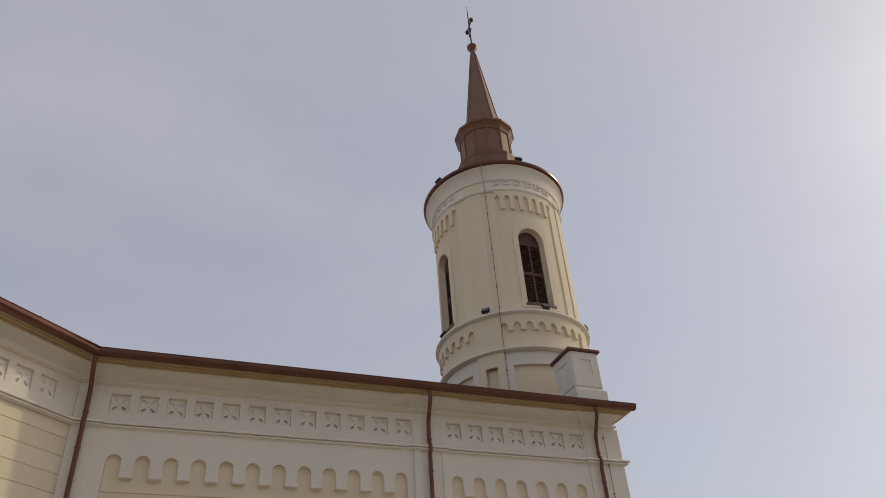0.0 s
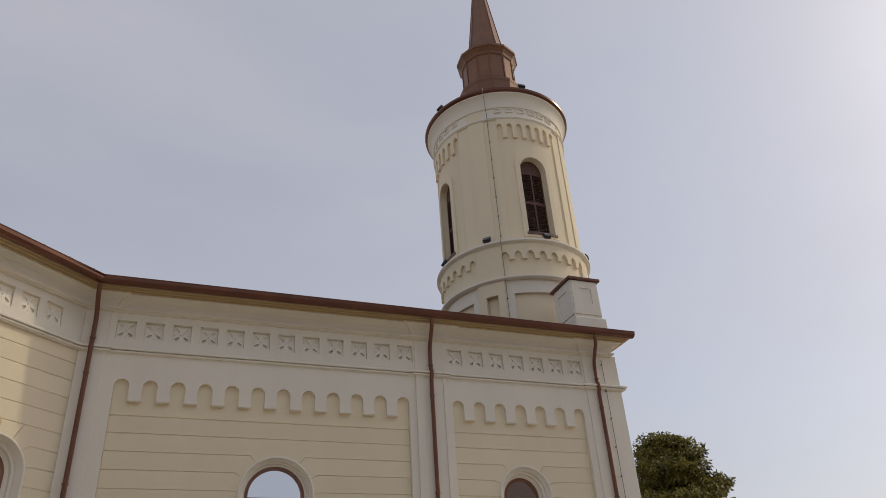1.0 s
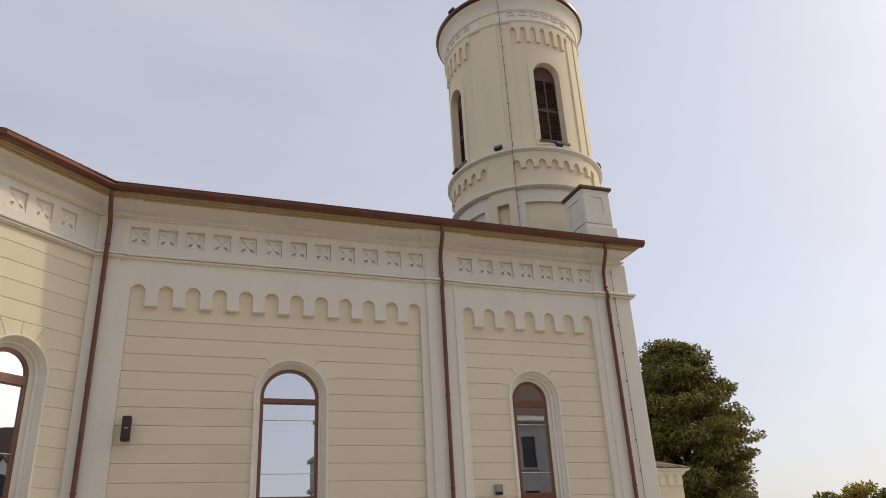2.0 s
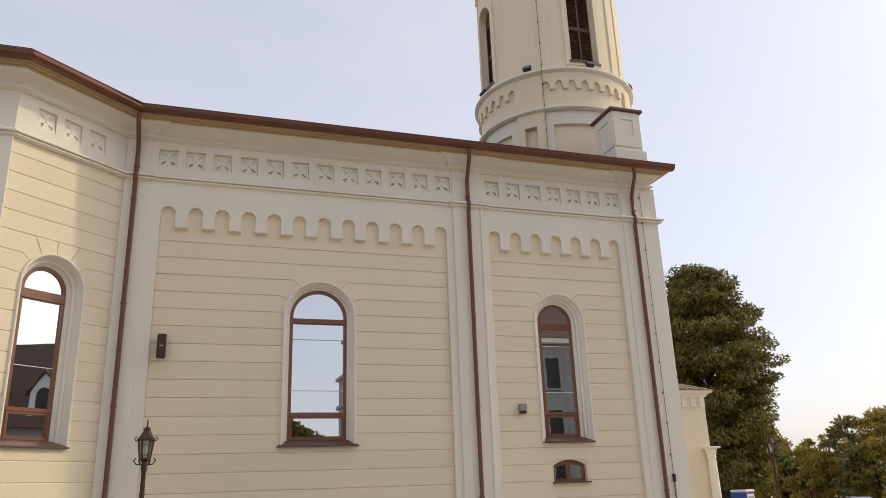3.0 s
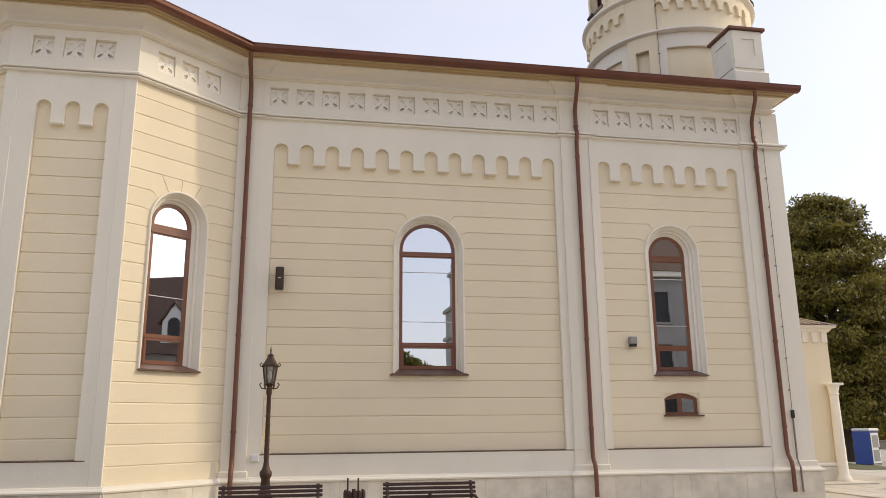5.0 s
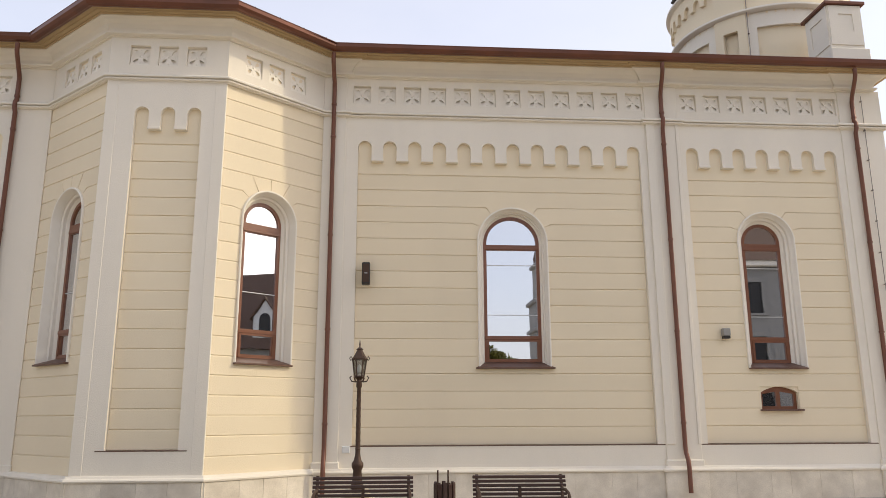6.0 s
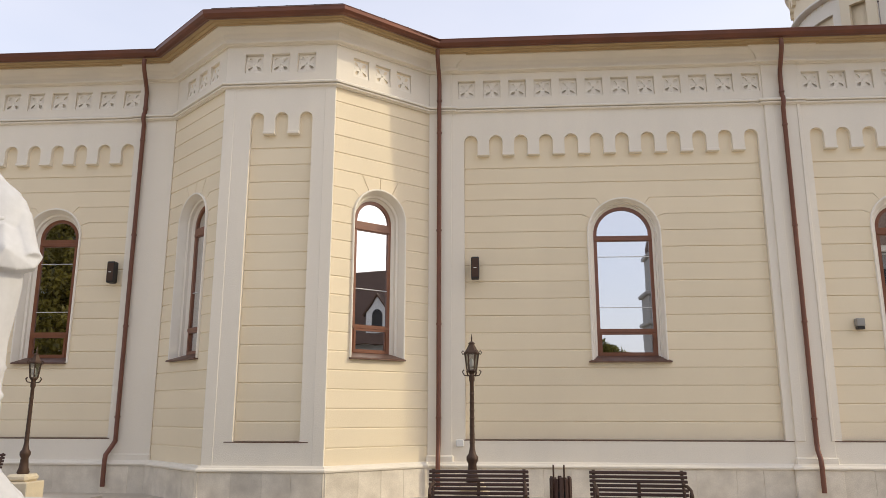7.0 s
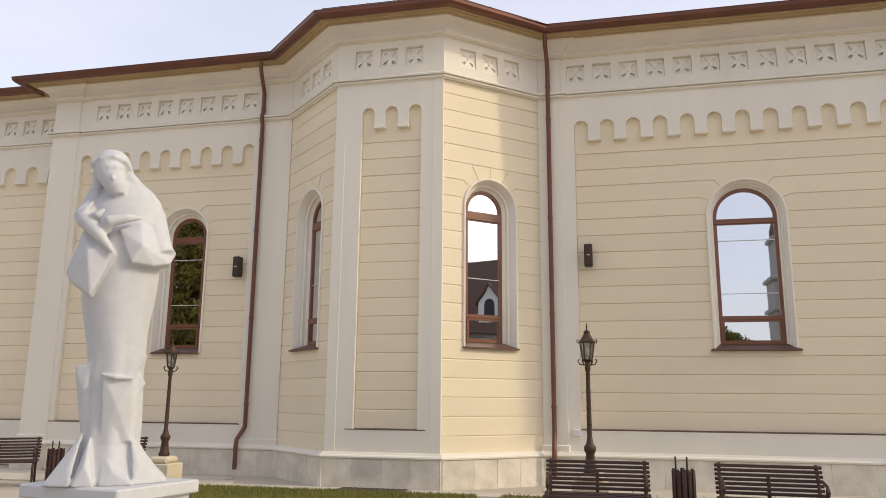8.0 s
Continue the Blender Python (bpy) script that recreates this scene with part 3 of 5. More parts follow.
roof_bm.faces.new([e0[i] for i in (0, 3, 5)])
bmesh.ops.solidify(roof_bm, geom=roof_bm.faces[:], thickness=0.03)
roof = part("roof", roof_bm, COPPER, church, "low brown sheet-metal roof")
slope = (RIDGE_Z - 9.49) / (RIDGE_Y + 0.8)
seam = None
for i in range(45):
    x = -13.3 + i * 0.575
    mm = Matrix.Translation((x, 0, 0))
    if seam is None:
        sb = bmesh.new()
        v = [sb.verts.new(c) for c in ((-.012, -0.2, 9.66), (.012, -0.2, 9.66), (.012, RIDGE_Y, RIDGE_Z + .03), (-.012, RIDGE_Y, RIDGE_Z + .03))]
        top = [sb.verts.new(q.co + Vector((0, 0, 0.03))) for q in v]
        sb.faces.new(top)
        for k in range(4):
            sb.faces.new((v[k], v[(k + 1) % 4], top[(k + 1) % 4], top[k]))
        seam = part("roof_seam", sb, COPPER, roof).data
        roof.children[0].matrix_basis = mm
    else:
        part("roof_seam", seam, None, roof, "", mm)
ab = bmesh.new()
apex = ab.verts.new((-3.59, 2.5, 9.5))
off = [(-7.0, -0.6), (-5.0, -2.3), (-2.17, -2.3), (-0.1, -0.6)]
ring = [ab.verts.new((x, y, 9.45)) for x, y in off]
for v0, v1 in zip(ring, ring[1:]):
    ab.faces.new((v0, v1, apex))
part("apse_roof", ab, COPPER, church, "brown sheet-metal apse roof")
part("chancel_roof", plate([(-17.1, 9.46), (-12.9, 9.46), (-12.9, 9.5), (-17.1, 9.5)], [], -0.22, 7.0), COPPER, church)
GUARD = [(0.40, 9.62), (0.414, 9.62), (0.414, 9.635), (0.40, 9.635)]
guard = part("snow_guard", sweep(GUARD, [(-12.99, -0.05), (-7.0, -0.05)]), IRON, church, "thin dark snow guard bar")
apse_guard = part("snow_guard", sweep([(d + 0.12, z + 0.0) for d, z in GUARD], [(A[0] + .2, A[1] - .2), B, C, D]), IRON, church)
for p, q in ((B, C), (C, D)):
    mm, ll = wall_frame(p, q)
    for k in range(4):
        u = ll * (k + 0.35) / 4
        part("guard_post", boxed(u - 0.012, u + 0.012, -0.54, -0.51, 9.45, 9.64), IRON, apse_guard, "", mm)
part("snow_guard", sweep([(d + 0.1, z - 0.01) for d, z in GUARD], [(-16.4, 0.54), (-13.2, 0.54)]), IRON, church)
for x in np.arange(-12.8, -7.0, 0.9):
    part("guard_post", boxed(x - 0.012, x + 0.012, -0.48, -0.45, 9.5, 9.63), IRON, guard)


# downpipes
def downpipe(x, y, foot=0.12, kick=0.0, swan=0.0):
    """A copper pipe: gooseneck from the gutter, collars, and a foot that turns out over the plinth."""
    pts = [(x + swan, -0.66, 9.31), (x + swan, -0.66, 9.16), (x + swan * .9, -0.6, 9.08), (x + swan * .1, y - 0.06, 8.84), (x, y, 8.74), (x, y, 8.26), (x, y - 0.05, 8.2), (x, y - 0.05, 8.08),
           (x, y, 7.98), (x, y, 1.02), (x + kick * .5, y - 0.02, 0.9), (x + kick, y - 0.12, 0.74), (x + kick, y - 0.14, 0.6), (x + kick, y - 0.14, foot)]
    pipe = part("downpipe", tube(pts, 0.047, 12), PIPE, church, "copper-brown round downpipe", smooth=True)
    for z in (8.35, 7.6, 5.4, 3.4, 1.5):
        part("pipe_collar", lathe([(0.047, z - .02), (0.058, z - .018), (0.058, z + .018), (0.047, z + .02)], 12, cx=x, cy=y), PIPE, pipe)
    return pipe


downpipe(-0.45, -0.125)
downpipe(6.92, -0.125, swan=-0.12)
downpipe(11.47, -0.125, swan=-0.2)
downpipe(-7.17, -0.125, kick=-0.12, swan=0.15)

# plinth stones
plinth = part("plinth_core", sweep([(-0.02, 0.0), (0.088, 0.0), (0.088, 0.53), (-0.02, 0.53)], PATH_BREAKS), STONE, church, "grey stone plinth")
part("plinth_core", sweep([(-0.02, 0.0), (0.088, 0.0), (0.088, 0.53), (-0.02, 0.53)], PATH_CHANCEL), STONE, church)
rs = random.Random(4)
for i in range(len(PATH_BREAKS) - 1):
    p, q = Vector(PATH_BREAKS[i]), Vector(PATH_BREAKS[i + 1])
    if (q - p).length < 0.3 or i >= len(PATH_BREAKS) - 2 or i == 0:
        continue
    mm, ll = wall_frame(p, q)
    k = max(1, round(ll / 0.6))
    cuts = [0.0] + [ll * (j + rs.uniform(-.22, .22)) / k for j in range(1, k)] + [ll]
    for j in range(k):
        a, b = cuts[j] - (0.07 if j == 0 else 0), cuts[j + 1] + (0.07 if j == k - 1 else 0)
        part("plinth_stone", boxed(a + 0.0015, b - 0.0015, -0.095 - rs.uniform(0, .006), -0.06, -0.03, 0.525, 0.004), STONE, plinth, "", mm)

# ---- the small window beside the plinth ----
sw = part("cellar_window", plate(segment(8.73, 9.56, 1.765, 2.13, 2.24), [[(8.80, 1.83), (9.10, 1.83), (9.10, 2.14), (8.80, 2.09)], [(9.19, 1.83), (9.49, 1.83), (9.49, 2.09), (9.19, 2.14)]], 0.16, 0.22), WOOD, church,
          "low brown wooden cellar window with two lights")
for x0, x1, s in ((8.80, 9.10, 0), (9.19, 9.49, 1)):
    zt0, zt1 = (2.09, 2.14) if not s else (2.14, 2.09)
    part("pane", plate([(x0, 1.83), (x1, 1.83), (x1, zt1), (x0, zt0)], [], 0.19, 0.196), GLASS, sw).visible_shadow = False
part("window_sill", boxed(8.69, 9.62, -0.02, 0.2, 1.735, 1.77, 0.006), SILL, sw)

# ---- tower ----
TX, TY = 11.76, 4.2
tower = empty("church_tower", Matrix.Translation((TX, TY, 0)), label="round cream bell tower with louvred windows and copper spire", category="tower")


def curved_plate(outer, holes, r, thick):
    """A flat plate of (angle in degrees, z) wrapped on a cylinder."""
    def dense(loop, step=4.0):
        out = []
        for (a, z), (b, y) in zip(loop, loop[1:] + loop[:1]):
            k = max(1, int(abs(b - a) / step))
            out += [(a + (b - a) * i / k, z + (y - z) * i / k) for i in range(k)]
        return out
    bm = plate(dense(outer), [dense(hh) for hh in holes], 0.0, 1.0)
    # cut the inside triangles along upright lines, so that the sheet follows the round
    lo, hi = min(a for a, _ in outer), max(a for a, _ in outer)
    k = max(1, int((hi - lo) / 4))
    for i in range(1, k):
        bmesh.ops.bisect_plane(bm, geom=bm.verts[:] + bm.edges[:] + bm.faces[:], plane_co=(lo + (hi - lo) * i / k, 0, 0), plane_no=(1, 0, 0))
    for v in bm.verts:
        rr, a = r - thick * v.co.y, radians(v.co.x)
        v.co = (rr * math.cos(a), rr * math.sin(a), v.co.z)
    return bm


part("tower_base", lathe([(2.30, 9.0), (2.30, 12.33)], 64), CREAM, tower, "cream plaster drum below the belt", smooth=True)
part("tower_belt", lathe([(2.40, 12.2), (2.40, 13.6)], 64), CREAM, tower, "cream belt with small arches", smooth=True)
# shaft with four window openings
R_SHAFT = 2.30
for c in (-180, -90, 0, 90):
    rw = 11.6
    hole = [(c - rw, 14.02), (c + rw, 14.02)] + [(c + rw * math.cos(math.pi * k / 14), 16.55 + 0.47 * math.sin(math.pi * k / 14)) for k in range(15)]
    part("shaft_wall", curved_plate([(c - 45, 13.5), (c + 45, 13.5), (c + 45, 19.0), (c - 45, 19.0)], [hole], R_SHAFT, 0.42), CREAM, tower, "cream plaster tower shaft", smooth=True)
    ro = 15.6
    outer = [(c - ro, 13.86), (c + ro, 13.86), (c + ro, 14.9)] + [(c + ro * math.cos(math.pi * k / 14), 16.75 + 0.68 * math.sin(math.pi * k / 14)) for k in range(15)] + [(c - ro, 14.9)]
    inner = [(c - rw, 14.02), (c + rw, 14.02)] + [(c + rw * math.cos(math.pi * k / 14), 16.55 + 0.47 * math.sin(math.pi * k / 14)) for k in range(15)]
    win = part("tower_window", curved_plate(outer, [inner], R_SHAFT + 0.05, 0.08), CREAM, tower, "tall round-headed tower window with plain surround", smooth=True)
    part("shutter_frame", curved_plate(inner, [[(c - rw + 1.4, 14.1), (c - 0.8, 14.1), (c - 0.8, 15.25), (c - rw + 1.4, 15.25)], [(c + 0.8, 14.1), (c + rw - 1.4, 14.1), (c + rw - 1.4, 15.25), (c + 0.8, 15.25)],
                                                [(c - rw + 1.4, 15.37), (c - 0.8, 15.37), (c - 0.8, 16.45), (c - rw + 1.4, 16.45)], [(c + 0.8, 15.37), (c + rw - 1.4, 15.37), (c + rw - 1.4, 16.45), (c + 0.8, 16.45)]],
                                       R_SHAFT - 0.2, 0.06), LOUVRE, win, "dark brown louvred shutter frame")
    for k in range(40):
        z = 14.1 + k * 0.069
        half = rw - 1.2 if z < 16.5 else (rw - 1.2) * math.sqrt(max(0.05, 1 - ((z - 16.5) / 0.45) ** 2))
        bm = curved_plate([(c - half, z), (c + half, z), (c + half, z + 0.012), (c - half, z + 0.012)], [], R_SHAFT - 0.205, 0.09)
        for v in bm.verts:
            if math.hypot(v.co.x, v.co.y) < R_SHAFT - 0.25:
                v.co.z += 0.05
        part("louvre_slat", bm, LOUVRE, win)
    part("window_sill", curved_plate([(c - 13, 13.93), (c + 13, 13.93), (c + 13, 14.02), (c - 13, 14.02)], [], R_SHAFT + 0.08, 0.3), SILL, win)
# diagonal flat strips, upper and lower arcades, sunk base panels
for c in (-135, -45, 45, 135):
    part("tower_strip", curved_plate([(c - 18, 13.5), (c + 18, 13.5), (c + 18, 18.6), (c - 18, 18.6)], [], R_SHAFT + 0.05, 0.06), CREAM, tower, "flat plaster strip", smooth=True)
    part("tower_strip", curved_plate([(c - 7, 13.5), (c + 7, 13.5), (c + 7, 19.2), (c - 7, 19.2)], [], R_SHAFT + 0.085, 0.05), CREAM, tower, "", smooth=True)
    part("belt_pier", curved_plate([(c - 10, 9.0), (c + 10, 9.0), (c + 10, 13.6), (c - 10, 13.6)], [[(c - 4.5, 10.6), (c + 4.5, 10.6), (c + 4.5, 11.84), (c - 4.5, 11.84)]], 2.47, 0.12), CREAM, tower, "pale pier on the belt", smooth=True)
for c in (-180, -90, 0, 90):
    # the hanging arches: a band whose lower edge is a row of small arches
    def band(za, zb, ztop, lo, r, count, fill, rise):
        w = (lo[1] - lo[0]) / (count + (count - 1) * (1 - fill) / fill)
        g = w * (1 - fill) / fill
        pts = [(lo[0], ztop), (lo[0], zb - rise)]
        for i in range(count):
            cc = lo[0] + i * (w + g) + w / 2
            pts += [(cc - w / 2 * math.cos(math.pi * k / 6), zb - rise + rise * math.sin(math.pi * k / 6)) for k in range(7)]
            if i < count - 1:
                pts += [(cc + w / 2, za), (cc + w / 2 + g, za)]
        pts += [(lo[1], zb - rise), (lo[1], ztop)]
        clean = [pts[0]]
        for q in pts[1:]:
            if abs(q[0] - clean[-1][0]) + abs(q[1] - clean[-1][1]) > 1e-4:
                clean.append(q)
        return curved_plate(clean[::-1], [], r, 0.10)
    part("arch_band", band(17.80, 18.40, 18.62, (c - 27, c + 27), R_SHAFT + 0.09, 7, 0.56, 0.16), CREAM, tower, "row of small hanging arches", smooth=True)
    part("arch_band", band(12.98, 13.26, 13.6, (c - 35, c + 35), 2.49, 8, 0.60, 0.2), CREAM, tower, "row of small hanging arches", smooth=True)
    part("base_panel_frame", curved_plate([(c - 36, 9.0), (c + 36, 9.0), (c + 36, 12.3), (c - 36, 12.3)], [[(c - 29, 10.4), (c + 29, 10.4), (c + 29, 11.84), (c - 29, 11.84)]], 2.40, 0.1), PALE, tower, "pale frame of a sunk panel", smooth=True)
    for k in range(6):
        a = c - 25 + k * 10
        part("frieze_slot", curved_plate([(a - 3.1, 18.88), (a + 3.1, 18.88), (a + 3.1, 19.06), (a - 3.1, 19.06)], [[(a - 2.4, 18.92), (a + 2.4, 18.92), (a + 2.4, 19.03), (a - 2.4, 19.03)]], R_SHAFT + 0.115, 0.05), PALE, tower)
for prof, nm, mat, lab in (([(2.38, 12.28), (2.50, 12.28), (2.56, 12.33), (2.56, 12.38), (2.48, 12.42), (2.40, 12.44)], "belt_moulding", WHITE, "white belt moulding"),
                           ([(2.40, 13.5), (2.50, 13.52), (2.60, 13.58), (2.60, 13.64), (2.52, 13.68), (2.30, 13.72)], "belt_moulding", WHITE, "white belt moulding"),
                           ([(2.28, 18.58), (2.40, 18.60), (2.44, 18.65), (2.40, 18.70), (2.38, 18.74), (2.37, 19.08), (2.42, 19.10), (2.43, 19.16), (2.44, 19.28), (2.48, 19.44), (2.56, 19.56), (2.61, 19.6), (2.61, 19.68), (2.3, 19.7)],
                            "tower_cornice", PALE, "off-white coved tower cornice"),
                           ([(2.5, 19.66), (2.62, 19.64), (2.69, 19.70), (2.70, 19.78), (2.68, 19.79), (2.5, 19.78)], "tower_gutter", COPPER, "brown metal gutter"),
                           ([(2.68, 19.785), (1.15, 21.1)], "tower_roof", SPIRE, "brown sheet-metal cone roof")):
    part(nm, lathe(prof, 64), mat, tower, lab, smooth=True)
# lantern drum and spire, eight-sided
oct_m = Matrix.Rotation(radians(10), 4, "Z")
part("lantern_foot", lathe([(1.25, 20.8), (1.25, 21.5), (1.28, 21.6), (1.28, 21.68), (1.12, 21.8), (1.02, 21.88)], 12), SPIRE, tower, "", oct_m)
lantern = part("lantern_drum", lathe([(1.02, 21.8), (1.02, 23.15)], 12), SPIRE, tower, "copper-clad lantern drum", oct_m)
for k in range(12):
    a = radians(30 * k)
    mm = oct_m @ Matrix.Rotation(a, 4, "Z")
    part("lantern_rib", boxed(0.99, 1.055, -0.022, 0.022, 21.8, 23.15, 0.01), SPIRE, lantern, "", mm)
    part("lantern_panel", boxed(0.96, 0.993, -0.2, 0.2, 21.95, 23.05, 0.01), SPIRE, lantern, "", oct_m @ Matrix.Rotation(a + radians(15), 4, "Z"))
part("lantern_cornice", lathe([(1.0, 23.05), (1.06, 23.1), (1.1, 23.2), (1.18, 23.33), (1.23, 23.38), (1.23, 23.48), (1.16, 23.53), (0.95, 23.62), (0.82, 23.72)], 12), SPIRE, tower, "copper lantern cornice", oct_m)
spire = part("spire", lathe([(0.84, 23.6), (0.77, 23.75), (0.62, 24.75), (0.115, 28.75), (0.10, 28.95)], 8), SPIRE, tower, "tapering copper-clad spire", oct_m)
for k in range(8):
    a = radians(45 * k + 10)
    part("spire_rib", tube([(0.775 * math.cos(a), 0.775 * math.sin(a), 23.75), (0.625 * math.cos(a), 0.625 * math.sin(a), 24.75), (0.118 * math.cos(a), 0.118 * math.sin(a), 28.75)], 0.022, 6), SPIRE, spire)
part("finial_ball", lathe([(0.09, 28.9), (0.12, 28.98), (0.23, 29.14), (0.24, 29.2), (0.23, 29.26), (0.12, 29.42), (0.05, 29.5)], 14), COPPER, tower, "copper finial ball", smooth=True)
cross = part("finial_cross", tube([(0, 0, 29.45), (0, 0, 31.2), (0, 0, 32.2)], [0.035, 0.03, 0.01], 8), IRON, tower, "dark iron cross")
ca = radians(262)
cd = Vector((math.cos(ca), math.sin(ca), 0))
part("cross_arm", tube([-cd * 0.36 + Vector((0, 0, 30.75)), cd * 0.36 + Vector((0, 0, 30.75))], 0.035, 8), IRON, cross)
part("cross_arm", tube([cd * 0.2 + Vector((0, 0, 30.35)), cd * -0.2 + Vector((0, 0, 30.2))], 0.03, 8), IRON, cross)
for s in (-1, 1):
    part("cross_end", lathe([(0, 30.6), (0.09, 30.68), (0.1, 30.78), (0.06, 30.86), (0, 30.9)], 8, cx=cd.x * 0.36 * s, cy=cd.y * 0.36 * s), IRON, cross)
# lightning wire and floodlights on the tower
wa = radians(-124)
wire = part("lightning_wire", tube([(2.80 * math.cos(wa), 2.80 * math.sin(wa), 19.75), (2.42 * math.cos(wa), 2.42 * math.sin(wa), 18.9), (2.40 * math.cos(wa), 2.40 * math.sin(wa), 13.8), (2.63 * math.cos(wa), 2.63 * math.sin(wa), 13.62),
                                   (2.51 * math.cos(wa), 2.51 * math.sin(wa), 13.3), (2.51 * math.cos(wa), 2.51 * math.sin(wa), 10.6)], 0.011, 6), GREY_METAL, tower, "thin lightning conductor")
for z in np.arange(10.9, 18.9, 0.75):
    rr = 2.40 if z > 13.7 else 2.51
    part("wire_clip", boxed(rr * math.cos(wa) - .018, rr * math.cos(wa) + .018, rr * math.sin(wa) - .018, rr * math.sin(wa) + .018, z - .015, z + .015), IRON, wire)


def floodlight(a, r, z, tilt):
    """A small black floodlight: housing, glass and bracket, resting on a ledge of the tower."""
    mm = Matrix.Translation((TX, TY, 0)) @ Matrix.Rotation(radians(a), 4, "Z") @ Matrix.Translation((r, 0, z))
    root = empty("floodlight", mm, label="small black floodlight on the tower ledge", category="floodlight", group="tower floodlights")
    part("bracket", boxed(-0.03, 0.03, -0.09, 0.09, 0.0, 0.06, 0.008), IRON, root)
    t = Matrix.Translation((0, 0, 0.13)) @ Matrix.Rotation(radians(tilt), 4, "Y")
    ob = part("housing", boxed(-0.05, 0.05, -0.13, 0.13, -0.08, 0.08, 0.015), BLACK, root)
    ob.matrix_basis = t
    ob = part("lens", boxed(0.051, 0.056, -0.11, 0.11, -0.065, 0.065), LAMP_GLASS, root)
    ob.matrix_basis = t


for a, r, z in ((-134, 2.53, 13.67), (-90, 2.53, 13.67), (-178, 2.53, 13.67), (-40, 2.53, 13.67), (-93, 2.6, 19.84), (-165, 2.6, 19.84), (-20, 2.6, 19.84)):
    floodlight(a, r, z, -30)

# stair turret at the roof's corner, against the tower
turret = empty("roof_turret", label="small pale plastered turret with brown cap on the roof corner", category="turret")
part("turret_wall", boxed(11.40, 12.25, 0.26, 1.2, 9.4, 11.45), PALE, turret, "pale plaster turret wall")
part("turret_foot", boxed(11.36, 12.34, 0.2, 1.24, 9.4, 10.3, 0.02), PALE, turret)
part("turret_panel", plate([(11.42, 10.4), (12.24, 10.4), (12.24, 11.44), (11.42, 11.44)], [[(11.66, 10.75), (12.02, 10.75), (12.02, 11.22), (11.66, 11.22)]], 0.235, 0.262), PALE, turret)
part("turret_panel", plate([(0.0, 10.4), (0.9, 10.4), (0.9, 11.44), (0.0, 11.44)], [[(0.2, 10.6), (0.7, 10.6), (0.7, 11.2), (0.2, 11.2)]], 0.0, 0.025), PALE, turret, "", Matrix.Translation((11.376, 1.18, 0)) @ Matrix.Rotation(radians(-90), 4, "Z"))
part("turret_cap", boxed(11.31, 12.34, 0.17, 1.28, 11.45, 11.54, 0.015), COPPER, turret, "brown metal cap")

# ---- west porch ----
porch = empty("entrance_porch", label="low cream entrance porch with brown seamed roof and corner column", category="porch")
part("porch_wall", boxed(12.21, 15.19, 3.0, 7.5, 0.0, 4.03), CREAM, porch, "cream plaster porch wall")
part("porch_plinth", boxed(12.35, 15.02, 2.86, 7.5, 0.0, 0.42, 0.02), STONE, porch)
part("porch_plinth_cap", boxed(12.35, 15.0, 2.9, 7.5, 0.42, 0.52, 0.03), WHITE, porch)
part("porch_cornice", sweep([(0, 4.0), (0.05, 4.02), (0.10, 4.1), (0.18, 4.13), (0.2, 4.19), (0, 4.2)], [(12.35, 3.0), (15.19, 3.0), (15.19, 7.5)]), PALE, porch)
for i in range(9):
    x = 12.6 + i * 0.3
    part("porch_dentil", boxed(x, x + 0.17, 2.95, 3.0, 3.72, 4.02, 0.01), PALE, porch)
bm = bmesh.new()
v = [bm.verts.new(c) for c in ((12.3, 2.76, 4.2), (15.42, 2.76, 4.2), (15.42, 7.6, 4.2), (12.3, 7.6, 4.2), (12.3, 5.2, 5.0), (13.9, 5.2, 5.0))]
for f in ((0, 1, 5, 4), (1, 2, 5), (2, 3, 4, 5), (0, 1, 2, 3)):
    bm.faces.new([v[i] for i in f])
proof = part("porch_roof", bm, COPPER, porch, "brown seamed metal roof")
for i in range(9):
    x = 12.6 + i * 0.32
    xt = 12.35 + (x - 12.35) * 0.52
    part("roof_seam", tube([(x, 2.76, 4.22), (xt, 5.2, 5.02)], 0.018, 6), PEDESTAL, proof, "lighter roof seam")
col = part("porch_column", lathe([(0.2, 0.0), (0.2, 0.1), (0.185, 0.14), (0.15, 0.2), (0.14, 0.26), (0.115, 2.28), (0.14, 2.31), (0.12, 2.35), (0.15, 2.48), (0.175, 2.55)], 20, cx=15.08, cy=2.86), WHITE, porch, "slender pale column", smooth=True)
part("capital_block", boxed(14.88, 15.28, 2.66, 3.02, 2.55, 2.61, 0.01), WHITE, col)
part("porch_step", boxed(14.0, 15.6, 2.2, 7.5, 0.0, 0.05, 0.01), PAVING, porch)

# ---- small things on the church wall ----
def wall_speaker(x):
    m = Matrix.Translation((x, 0.072, 4.34))
    root = empty("wall_speaker", m, label="black box loudspeaker fixed to the cream wall", category="speaker", group="wall speakers")
    part("bracket", boxed(-0.03, 0.03, -0.09, 0.0, 0.12, 0.3, 0.005), IRON, root)
    part("cabinet", boxed(-0.085, 0.085, -0.26, -0.07, 0.0, 0.47, 0.02), BLACK, root)
    part("grille", boxed(-0.07, 0.07, -0.268, -0.262, 0.04, 0.43, 0.004), IRON, root)
    part("badge", boxed(-0.03, 0.03, -0.274, -0.27, 0.225, 0.24), OFFWHITE, root, "pale strip")


